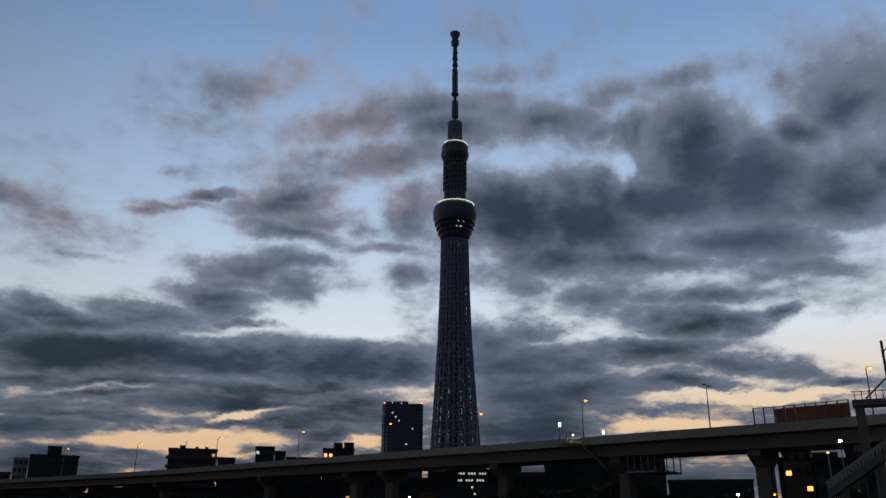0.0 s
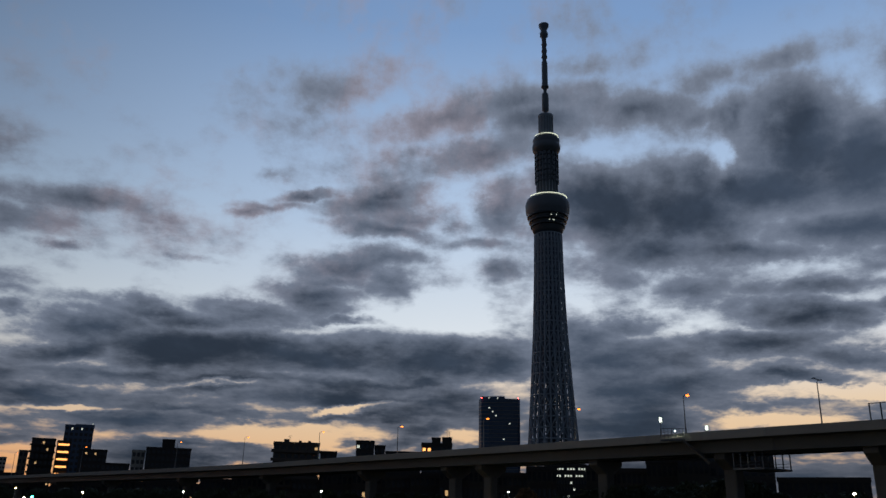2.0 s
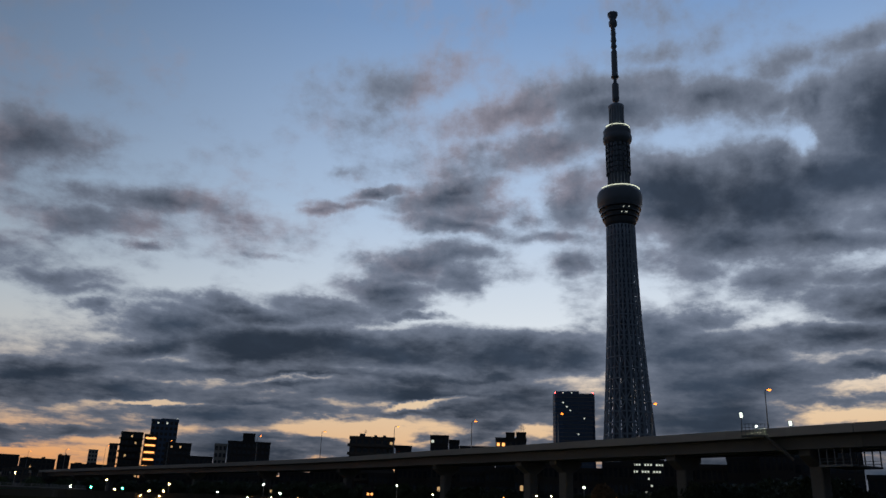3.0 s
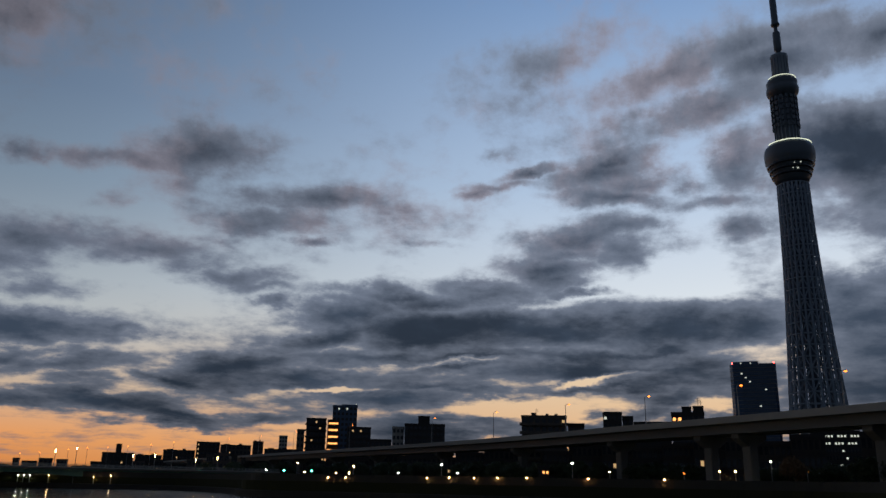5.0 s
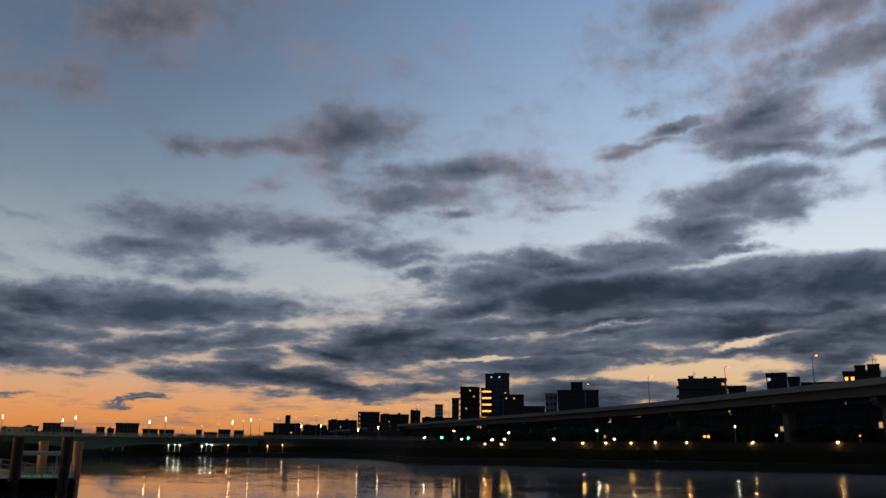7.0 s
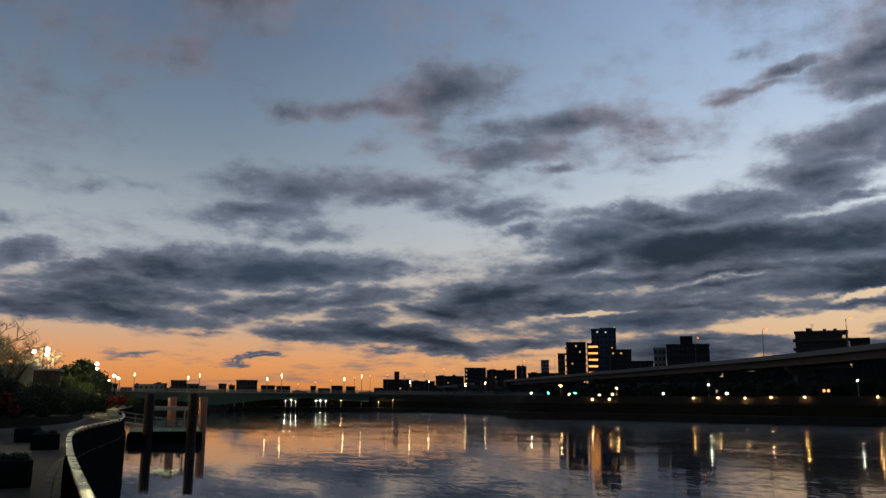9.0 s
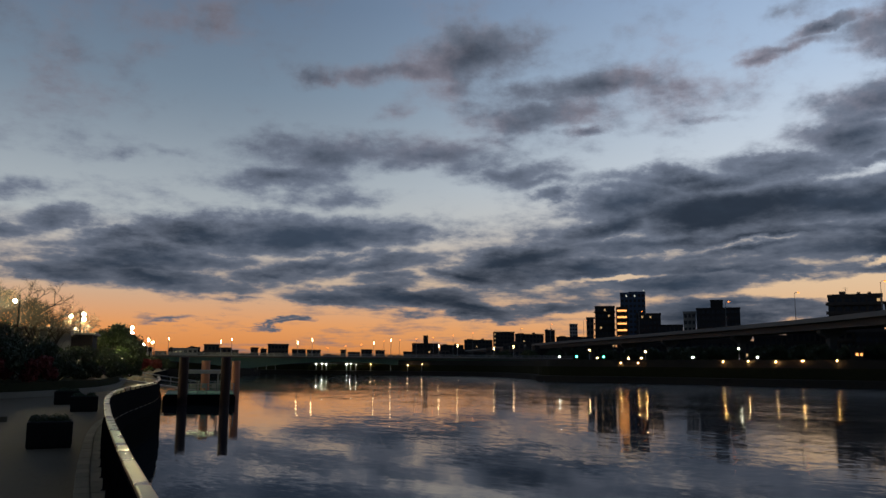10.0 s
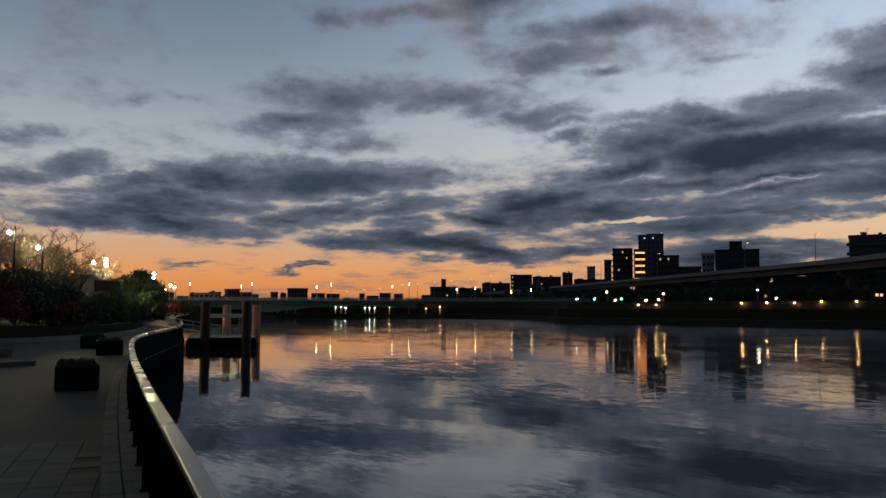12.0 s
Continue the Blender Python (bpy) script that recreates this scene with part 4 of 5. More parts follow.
# ---- trees and shrubs ----
BARK = material("dark_bark", (0.06, 0.05, 0.042), 0.9, 0, 0.3, 2.0, 0.02)
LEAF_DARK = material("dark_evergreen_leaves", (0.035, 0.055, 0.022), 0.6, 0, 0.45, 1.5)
# brighter copy of the evergreen leaves: park lamplight put into the colour
LEAF_GREEN = material("green_leaves_painted_lit", (0.07, 0.12, 0.03), 0.6, 0, 0.4, 1.5)
LEAF_RED = material("red_leaves", (0.14, 0.018, 0.014), 0.6, 0, 0.4, 1.5)
LEAF_BROWN = material("dry_brown_leaves", (0.13, 0.075, 0.035), 0.7, 0, 0.4, 1.5)


def leaf_cloud(bm, centre, r, count, size, rg, flat=0.8):
    """Many small leaves scattered through an uneven clump."""
    c = Vector(centre)
    for _ in range(count):
        v = Vector((rg.gauss(0, 1), rg.gauss(0, 1), rg.gauss(0, 1))).normalized() * r * rg.random() ** 0.45
        v.z *= flat
        p = c + v
        e = Euler((rg.uniform(0, 6.3), rg.uniform(0, 6.3), rg.uniform(0, 6.3))).to_matrix()
        k = size * rg.uniform(0.6, 1.4)
        vs = [bm.verts.new(p + e @ Vector(q)) for q in ((-k, 0, 0), (0, -k * 0.45, k * 0.12), (k, 0, 0), (0, k * 0.45, k * 0.12))]
        bm.faces.new(vs)


def branching(bm, p, d, length, r, depth, rg, tips, droop=0.0):
    q = p + d * length
    mid = p.lerp(q, 0.5) + Vector((rg.uniform(-1, 1), rg.uniform(-1, 1), rg.uniform(-0.5, 0.5))) * length * 0.08
    polytube(bm, [p, mid, q], [r, r * 0.85, r * 0.65], 5 if depth > 1 else 3, tidy=False)
    if depth == 0:
        tips.append(q)
        return
    for k in range(3 if depth > 1 else 4):
        side = Vector((rg.gauss(0, 1), rg.gauss(0, 1), rg.gauss(0, 0.6))).normalized()
        nd = (d * 0.75 + side * 0.75 + Vector((0, 0, 0.12 - droop))).normalized()
        start = p.lerp(q, rg.uniform(0.55, 1.0))
        branching(bm, start, nd, length * rg.uniform(0.55, 0.8), r * 0.55, depth - 1, rg, tips, droop)


def tree(name, m, label, seed, height, leaves=None, leaf_count=90, clump=1.2, depth=3, leaf_size=0.22, trunk=0.22):
    rg = random.Random(seed)
    ob = thing(name, m, label, "tree", kind="")
    tips = []
    bm = bmesh.new()
    base = Vector((0, 0, -0.2))
    top = Vector((rg.uniform(-0.3, 0.3), rg.uniform(-0.3, 0.3), height * 0.36))
    polytube(bm, [base, base.lerp(top, 0.5) + Vector((0.1, 0, 0)), top], [trunk * 1.3, trunk, trunk * 0.8], 8)
    part("trunk", bm, BARK, ob)
    bm = bmesh.new()
    for k in range(5):
        a = 2 * math.pi * (k + rg.random() * 0.6) / 5
        branching(bm, top - Vector((0, 0, rg.uniform(0, height * 0.1))), Vector((math.cos(a) * 0.7, math.sin(a) * 0.7, rg.uniform(0.5, 1.0))).normalized(), height * 0.26, trunk * 0.5, depth, rg, tips)
    branching(bm, top, Vector((0, 0, 1)), height * 0.28, trunk * 0.6, depth, rg, tips)
    part("branchwork", bm, BARK, ob)
    if leaves:
        bm = bmesh.new()
        for t in tips[::max(1, len(tips) // 70)]:
            leaf_cloud(bm, t, clump * rg.uniform(0.7, 1.2), leaf_count, leaf_size, rg)
        part("crown", bm, leaves, ob)
    return ob


def shrub(m, label, seed, w, h, leaves, count=1600, size=0.12, group=""):
    rg = random.Random(seed)
    ob = thing("shrub", m, label, "shrub", group)
    bm = bmesh.new()
    for k in range(9):
        a = rg.uniform(0, 6.28)
        polytube(bm, [(0, 0, 0), (math.cos(a) * w * 0.2, math.sin(a) * w * 0.2, h * 0.45), (math.cos(a) * w * 0.36, math.sin(a) * w * 0.36, h * rg.uniform(0.7, 0.95))], [0.05, 0.03, 0.012], 4)
    part("stem", bm, BARK, ob)
    bm = bmesh.new()
    for k in range(14):
        a, q = rg.uniform(0, 6.28), rg.random() ** 0.6
        leaf_cloud(bm, (math.cos(a) * w * 0.36 * q, math.sin(a) * w * 0.36 * q, h * (0.28 + 0.5 * rg.random())), min(w, h) * rg.uniform(0.22, 0.34), count // 14, size, rg)
    part("foliage", bm, leaves, ob)
    return ob


evergreen = tree("evergreen_tree", pose(*polar(-8.5, 205, 4.0)), "dark leafy evergreen tree standing behind the river wall", 3, 9.0, LEAF_DARK, 60, 1.5, 3, 0.36)
tagged(evergreen, group="trees on the far bank")
rng = random.Random(11)
for az, d, k in ((-11.6, 196, 1.1), (-12.9, 205, 0.9), (-6.4, 200, 1.0), (-9.6, 206, 1.15), (-7.2, 210, 1.0), (-10.6, 200, 0.9), (-15.6, 235, 0.8), (-19.4, 215, 0.95), (-18.8, 240, 0.8), (1.2, 226, 0.75), (-1.4, 222, 0.8), (8.2, 250, 0.85), (9.8, 256, 0.9), (13.2, 262, 0.9), (14.6, 270, 0.95),
                 (15.8, 275, 0.9), (20.0, 300, 1.0), (21.6, 308, 1.0), (22.6, 312, 0.95), (25.4, 330, 1.0), (26.8, 340, 1.0), (29.6, 360, 1.0), (31.0, 370, 1.0), (34.6, 330, 0.9), (36.2, 320, 0.8), (38.0, 300, 0.75), (39.8, 300, 0.7),
                 (7.2, 244, 0.8), (10.9, 258, 0.85), (17.4, 285, 0.9), (19.0, 292, 0.95), (24.4, 325, 0.95), (27.9, 350, 1.0), (32.5, 372, 0.95), (2.6, 232, 0.7), (0.0, 228, 0.7), (-12.2, 186, 1.15), (-13.8, 190, 1.05), (-17.4, 200, 0.85), (-5.2, 190, 0.95), (-3.6, 196, 0.9)):
    o = copy_thing(evergreen, pose(*polar(az, d, 4.0), 0, 0, rng.uniform(0, 360)))
    o.scale = (k * rng.uniform(1.0, 1.35), k * rng.uniform(1.0, 1.35), k)
for az, d in ((-16.7, 225), (-13.9, 228), (-17.6, 232)):
    tagged(tree("bare_tree", pose(*polar(az, d, 4.0)), "bare winter tree with fine upright twigs", int(az * 10), 10.5, None, depth=4), group="trees on the far bank")
tagged(tree("autumn_tree", pose(*polar(0.9, 192, 5.0)), "low bushy tree with dry brown leaves lit by a lamp", 21, 6.0, LEAF_BROWN, 60, 1.2, 3, 0.3), group="trees on the far bank")

# dark low houses that close the view under the expressway
for az in [-10, -8, -6, -4, *range(0, 40, 2), -23, -25, -27]:
    p, yaw = road_at(min(az, 38.4))
    dr = math.hypot(p.x, p.y)
    d = dr + 45
    e = math.degrees(math.atan((11.6 + 1.2 * math.sin(az * 2.3)) / dr))
    building("terrace_house", az + 1.02, az - 1.02, max(e, 1.0), d, FACADE_DARK, "dark low house behind the trees under the expressway", 3, 6, {(1, az % 5)} if az % 3 == 0 else (), WIN_WARM)


# ---- lamps of the far bank ----
def bank_lamp(az, el, d, mat, name="street_lamp", base=4.1, r=0.19, label="street lamp with a glowing globe on the far bank", group="lamps of the far bank"):
    z = EYE + d * math.tan(radians(el))
    ob = thing(name, pose(*polar(az, d, base), 0, 0, az), label, "street lamp", group)
    hi = z - base
    bm = bmesh.new()
    polytube(bm, [(0, 0, 0), (0, 0, hi * 0.5), (0, 0, hi - r)], [0.11, 0.08, 0.06], 6)
    part("pole", bm, GALV, ob)
    bm = bmesh.new()
    lathe(bm, [(0.10, hi + r * 0.8), (r * 1.15, hi + r * 0.55), (r * 1.25, hi + r * 0.45)], 10)
    part("cap", bm, STEEL_DARK, ob)
    bm = bmesh.new()
    ball(bm, (0, 0, hi), r, 8)
    part("globe", bm, mat, ob, "glowing globe")
    return ob


for az, el, m in ((30.03, 0.98, LAMP_WARM), (23.98, 1.21, LAMP_WHITE), (15.03, 1.46, LAMP_WHITE), (12.54, 0.93, LAMP_WARM), (7.72, 0.9, LAMP_SODIUM), (5.48, 1.07, LAMP_WARM), (4.5, 1.08, LAMP_WARM), (2.31, 1.71, LAMP_WHITE),
                  (0.22, 1.12, LAMP_SODIUM), (30.32, 0.55, LAMP_WARM), (31.2, 0.52, LAMP_WARM), (26.94, 0.62, LAMP_WHITE), (22.85, 0.66, LAMP_WHITE), (35.9, 0.62, LAMP_WHITE), (33.3, 0.55, LAMP_WARM)):
    bank_lamp(az, el, 200, m)
for az in (34.7, 32.85):
    ob = bank_lamp(az, 0.62, 215, LAMP_GREEN, "traffic_light", r=0.24, label="traffic light showing green beyond the river wall")
    tagged(ob, category="traffic light")
for az, el, m in ((-27.0, 6.3, LAMP_WHITE), (-25.8, 5.1, LAMP_WHITE), (-25.0, 4.4, LAMP_SODIUM), (-21.6, 1.9, LAMP_SODIUM), (-19.4, 1.9, LAMP_WARM)):
    bank_lamp(az, el, 125, m, r=0.2)
bank_lamp(33.84, 1.1, 232, LAMP_WARM, base=4.0)
for az, el in ((42.0, 2.25), (43.4, 2.05), (44.8, 1.9), (46.0, 1.8), (47.2, 1.72), (48.3, 1.6), (49.9, 1.35), (51.0, 1.25), (52.2, 1.1)):
    bank_lamp(az, el, 430, LAMP_SODIUM, r=0.28, label="far slim street lamp glowing orange", group="far street lamps")


def wall_lamp(az, el):
    """A small downlight on the embankment wall."""
    a = radians(az)
    best = None
    for p, q in zip(bank_line, bank_line[1:]):
        a0, a1 = (math.atan2(-v.x, v.y) for v in (p, q))
        if (a0 - a) * (a1 - a) <= 0:
            best = p.lerp(q, (a - a0) / (a1 - a0)), math.atan2(q.y - p.y, q.x - p.x)
    p, yaw = best
    d = math.hypot(p.x, p.y) + 2.28
    z = EYE + d * math.tan(radians(el)) + 0.35
    ob = thing("wall_lamp", pose(*polar(az, d, z), 0, 0, az), "small warm downlight glowing on the embankment wall", "wall lamp", "lamps on the embankment wall")
    bm = bmesh.new()
    box(bm, -0.22, 0.22, -0.35, 0.2, 0.06, 0.2)
    part("hood", bm, STEEL_DARK, ob)
    bm = bmesh.new()
    ball(bm, (0, -0.12, 0), 0.13, 8, 0.8)
    part("bulb", bm, LAMP_WALL, ob, "warm bulb")


for az, el in ((31.71, 0.09), (30.55, 0.11), (24.99, 0.22), (23.43, 0.24), (21.73, 0.23), (20.15, 0.29), (18.13, 0.31), (14.0, 0.33), (9.0, 0.36)):
    wall_lamp(az, el)


# ---- the road bridge ----
def road_bridge():
    foot, c = 54.0, polar(54.0, 280)
    u = Vector((math.cos(radians(foot)), math.sin(radians(foot)), 0))
    ob = thing("road_bridge", Matrix.Translation(c) @ Matrix.Rotation(math.atan2(u.y, u.x), 4, "Z"), "long low green steel girder bridge with street lamps over the river", "bridge")

    def along(az):
        return 280 * math.tan(radians(foot - az))
    piers = [along(57.4) - 2, along(45.1), along(70.5)]
    x0, x1 = along(74.0), along(35.5)
    top = 6.75

    def soffit(x):
        k = min(abs(x - p) for p in piers)
        return 5.15 - 2.6 * max(0.0, 1 - k / 34) ** 2
    n = 60
    xs = [x0 + (x1 - x0) * i / n for i in range(n + 1)]
    for y in (-6.5, -2.2, 2.2, 6.5):
        bm = bmesh.new()
        rows = []
        for x in xs:
            rows.append([bm.verts.new(v) for v in ((x, y - 0.5, soffit(x)), (x, y + 0.5, soffit(x)), (x, y + 0.5, top - 0.55), (x, y - 0.5, top - 0.55))])
        for a, b in zip(rows, rows[1:]):
            for i in range(4):
                bm.faces.new((a[i], a[(i + 1) % 4], b[(i + 1) % 4], b[i]))
        bmesh.ops.recalc_face_normals(bm, faces=bm.faces)
        part("girder", bm, BRIDGE_GREEN, ob, "green haunched girder")
    bm = bmesh.new()
    box(bm, x0, x1, -8.6, 8.6, top - 0.5, top - 0.05)
    part("deck", bm, CONCRETE, ob)
    for y in (-8.5, 8.5):
        bm = bmesh.new()
        box(bm, x0, x1, y - 0.12, y + 0.12, top - 0.05, top + 0.25)
        for z in (0.55, 0.8, 1.05):
            box(bm, x0, x1, y - 0.04, y + 0.04, top + z - 0.04, top + z + 0.04)
        part("handrail", bm, GALV, ob)
        like = None
        for i in range(90):
            m = Matrix.Translation((x0 + (x1 - x0) * (i + 0.5) / 90, y, top + 0.25))
            if like is None:
                bm = bmesh.new()
                box(bm, -0.07, 0.07, -0.07, 0.07, 0, 0.85)
                like = part("rail_post", bm, GALV, ob)
                like.matrix_basis = m
            else:
                again("rail_post", like, ob, m)
    for x in piers:
        bm = bmesh.new()
        prism(bm, [(x - 3.2, -9), (x, -11), (x + 3.2, -9), (x + 3.2, 9), (x, 11), (x - 3.2, 9)], -2.8, 2.6)
        part("pier", bm, CONCRETE_DARK, ob, "dark stone pier")
        bm = bmesh.new()
        prism(bm, [(x - 4.4, -11), (x, -14), (x + 4.4, -11), (x + 4.4, 11), (x, 14), (x - 4.4, 11)], -2.8, 1.7)
        part("pier_foot", bm, CONCRETE_DARK, ob)
    return ob, along, top


bridge, along, BTOP = road_bridge()
BM = bridge.matrix_basis


def bridge_lamp(az, el, far):
    d = 280 / math.cos(radians(az - 54)) + (8 if far else -8)
    z = EYE + d * math.tan(radians(el))
    ob = thing("bridge_lamp", pose(*polar(az, d, BTOP - 0.05), 0, 0, az), "slim bridge lamp post with a warm glowing lantern and pointed top", "street lamp", "lamps on the bridge")
    hi = z - BTOP + 0.05
    bm = bmesh.new()
    polytube(bm, [(0, 0, 0), (0, 0, hi * 0.5), (0, 0, hi - 0.5)], [0.14, 0.09, 0.07], 6)
    part("pole", bm, GALV, ob)
    bm = bmesh.new()
    lathe(bm, [(0.06, hi - 0.7), (0.09, hi - 0.3), (0.13, hi + 0.2), (0.09, hi + 0.35), (0.03, hi + 0.5)], 8)
    part("lantern", bm, LAMP_LANTERN, ob, "warm glowing lantern")
    bm = bmesh.new()
    tube(bm, (0, 0, hi + 0.45), (0, 0, hi + 1.3), 0.05, 0.02)
    part("finial", bm, STEEL_DARK, ob)


for az, el, far in ((59.5, 1.46, 0), (58.78, 1.62, 1), (54.31, 1.45, 0), (53.32, 1.66, 1), (49.01, 1.49, 0), (47.8, 1.68, 1), (44.41, 1.32, 0), (43.08, 1.36, 1), (40.51, 1.14, 0), (39.11, 1.28, 1), (64.2, 1.5, 0), (62.9, 1.6, 1)):
    bridge_lamp(az, el, far)
def bank_distance(az):
    a = radians(az)
    out = 270.0
    for p, q in zip(bank_line, bank_line[1:]):
        a0, a1 = (math.atan2(-v.x, v.y) for v in (p, q))
        if (a0 - a) * (a1 - a) <= 0 and a0 != a1:
            r = p.lerp(q, (a - a0) / (a1 - a0))
            out = math.hypot(r.x, r.y)
    return out


for az in (55.8, 53.0, 52.6, 52.3, 50.9, 50.6, 50.25, 49.2, 47.8, 46.6, 45.6, 56.4, 57.0):
    bank_lamp(az, 0.0 + 0.05 * math.sin(az * 9), bank_distance(az) + 1.2, LAMP_WHITE if az > 50 else LAMP_WARM, base=2.2, r=0.13, label="small lamp on the shore path beyond the bridge", group="shore lamps")


# ---- the stair bridge at the far bank ----
def stair_tower_bridge():
    d = 112
    ob = thing("footbridge_stair", pose(*polar(-27.5, d, 3.9), 0, 0, -27.5), "grey concrete footbridge stair with slotted balustrade and steel frame", "stairs")

    z0 = EYE + d * math.tan(radians(1.9)) - 3.9
    x0 = -d * math.tan(radians(2.8))
    x1, z1 = d * math.tan(radians(3.5)), EYE + d * math.tan(radians(6.1)) - 3.9
    n = 26
    for i in range(n):
        xa, xb = x0 + (x1 - x0) * i / n, x0 + (x1 - x0) * (i + 1) / n
        za = z0 + (z1 - z0) * i / n
        bm = bmesh.new()
        box(bm, xa, xb, -1.5, 1.5, za - 0.5, za + 0.04)
        part("step", bm, CONCRETE, ob)
    for y in (-1.6, 1.6):
        bm = bmesh.new()
        vs = []
        for yy in (y - 0.1, y + 0.1):
            vs.append([bm.verts.new((x, yy, z)) for x, z in ((x0, z0 - 0.7), (x1, z1 - 0.7), (x1, z1 + 0.35), (x0, z0 + 0.35))])
        bm.faces.new(vs[0])
        bm.faces.new(vs[1][::-1])
        for i in range(4):
            bm.faces.new((vs[0][i], vs[1][i], vs[1][(i + 1) % 4], vs[0][(i + 1) % 4]))
        bmesh.ops.recalc_face_normals(bm, faces=bm.faces)
        part("stringer", bm, CONCRETE, ob)
        bm = bmesh.new()
        polytube(bm, [(x0, y, z0 + 1.25), (x1, y, z1 + 1.25)], 0.12, 6)
        part("handrail", bm, PARAPET, ob)
        like = None
        for i in range(30):
            k = (i + 0.5) / 30
            m = Matrix.Translation((x0 + (x1 - x0) * k, y, z0 + (z1 - z0) * k + 0.3))
            if like is None:
                bm = bmesh.new()
                box(bm, -0.12, 0.12, -0.07, 0.07, 0, 0.95)
                like = part("baluster", bm, PARAPET, ob)
                like.matrix_basis = m
            else:
                again("baluster", like, ob, m)
    for k in (0.15, 0.5, 0.85):
        x, z = x0 + (x1 - x0) * k, z0 + (z1 - z0) * k
        bm = bmesh.new()
        box(bm, x - 0.5, x + 0.5, -1.2, 1.2, -0.2, z - 0.4)
        part("column", bm, CONCRETE, ob)
    # landing beam and braced steel frame above
    zl = EYE + d * math.tan(radians(7.7)) - 3.9
    xl = -d * math.tan(radians(0.7))
    bm = bmesh.new()
    box(bm, xl, x1 + 4, 2.2, 5.2, zl - 0.75, zl)
    part("landing", bm, CONCRETE, ob)
    bm = bmesh.new()
    box(bm, xl + 0.2, xl + 1.3, 2.6, 4.8, -0.2, zl - 0.76)
    part("column", bm, CONCRETE, ob)
    for i in range(9):
        x = xl + 0.4 + i * 0.8
        bm = bmesh.new()
        box(bm, x - 0.05, x + 0.05, 2.2, 2.3, zl, zl + 1.0)
        part("rail_post", bm, GALV, ob)
    bm = bmesh.new()
    tube(bm, (xl, 2.25, zl + 1.0), (x1 + 4, 2.25, zl + 1.0), 0.06)
    part("top_rail", bm, GALV, ob)
    xm, zm = d * math.tan(radians(1.55)), EYE + d * math.tan(radians(11.4)) - 3.9
    for x in (xm, xm + 1.4):
        bm = bmesh.new()
        box(bm, x - 0.16, x + 0.16, 3.3, 3.7, zl, zm)
        part("mast_leg", bm, STEEL_DARK, ob)
    for i in range(5):
        a, b = zl + (zm - zl) * i / 5, zl + (zm - zl) * (i + 1) / 5
        bm = bmesh.new()
        tube(bm, (xm, 3.5, a), (xm + 1.4, 3.5, b), 0.07)
        part("mast_brace", bm, STEEL_DARK, ob)
    bm = bmesh.new()
    tube(bm, (xl + 1.6, 3.5, zl + 0.2), (xm, 3.5, zl + 2.8), 0.12)
    part("stay", bm, STEEL_DARK, ob)


stair_tower_bridge()


# ---- the near bank: riverside terrace ----
# warm lamplight on the terrace is put into these three brown base colours
PAVING = material("paving_slabs", (0.112, 0.088, 0.056), 0.85, 0, 0.45, 1.2, 0.006, 0.25, Specular_IOR_Level=0.15)
PAVING_PALE = material("pale_paving_slabs", (0.165, 0.137, 0.095), 0.85, 0, 0.3, 1.2, 0.004, 0.15, Specular_IOR_Level=0.15)
STONE = material("coping_stone", (0.21, 0.19, 0.15), 0.85, 0, 0.35, 1.5, 0.004, 0.2, Specular_IOR_Level=0.15)
RAIL_STEEL = material("satin_rail_steel", (0.15, 0.145, 0.11), 0.28, 0.85, 0.12, 2.0, 0.001)
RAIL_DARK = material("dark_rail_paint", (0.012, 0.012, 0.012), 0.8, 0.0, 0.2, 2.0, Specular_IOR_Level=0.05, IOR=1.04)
PLANTER = material("dark_planter", (0.022, 0.020, 0.018), 0.8, 0, 0.3, 3.0, 0.004, 0.0, Specular_IOR_Level=0.1)
PILE_DARK = material("dark_brown_steel_pile", (0.036, 0.016, 0.013), 0.6, 0.2, 0.3, 1.0, 0.005)
PILE_SALMON = material("salmon_painted_pile", (0.55, 0.22, 0.13), 0.6, 0.0, 0.2, 1.0, 0.005)

EDGE = curve([(57, -22.0, 0), (13.3, -4.85, 0), (0, 0.53, 0), (-3.8, 2.08, 0), (-9.3, 4.25, 0), (-16.5, 7.2, 0), (-24.1, 10.55, 0), (-30, 13.7, 0), (-41.2, 20.6, 0), (-57, 28.5, 0), (-85, 42.5, 0), (-140, 69.0, 0), (-252, 127, 0), (-360, 150, 0)], 10)
bm = bmesh.new()
near_outline = [(p.x + 0.02, p.y + 0.05) for p in EDGE]
prism(bm, near_outline + [(-1200, 150), (-4400, 100), (-4400, -4400), (4400, -4400), (4400, -40), (60, -24)], -2.6, DECK - 0.05)
tagged(part("terrace", bm, PAVING), "dark riverside terrace paved with small slabs", "terrace", kind="structure")


bm = bmesh.new()
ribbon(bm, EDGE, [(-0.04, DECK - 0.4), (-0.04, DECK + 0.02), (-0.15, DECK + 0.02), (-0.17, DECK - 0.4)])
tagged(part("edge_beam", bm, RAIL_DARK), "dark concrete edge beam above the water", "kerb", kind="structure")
# near-black facing added in front of the terrace side to keep it dark
bm = bmesh.new()
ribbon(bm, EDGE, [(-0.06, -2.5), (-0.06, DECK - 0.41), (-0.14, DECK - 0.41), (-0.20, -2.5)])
tagged(part("river_wall", bm, material("near_black_wall", (0.012, 0.012, 0.011), 0.9, 0, 0.4, 0.8, 0.02, 0.3, Specular_IOR_Level=0.03, IOR=1.04)), "near-black river wall below the terrace edge", "wall", kind="structure")


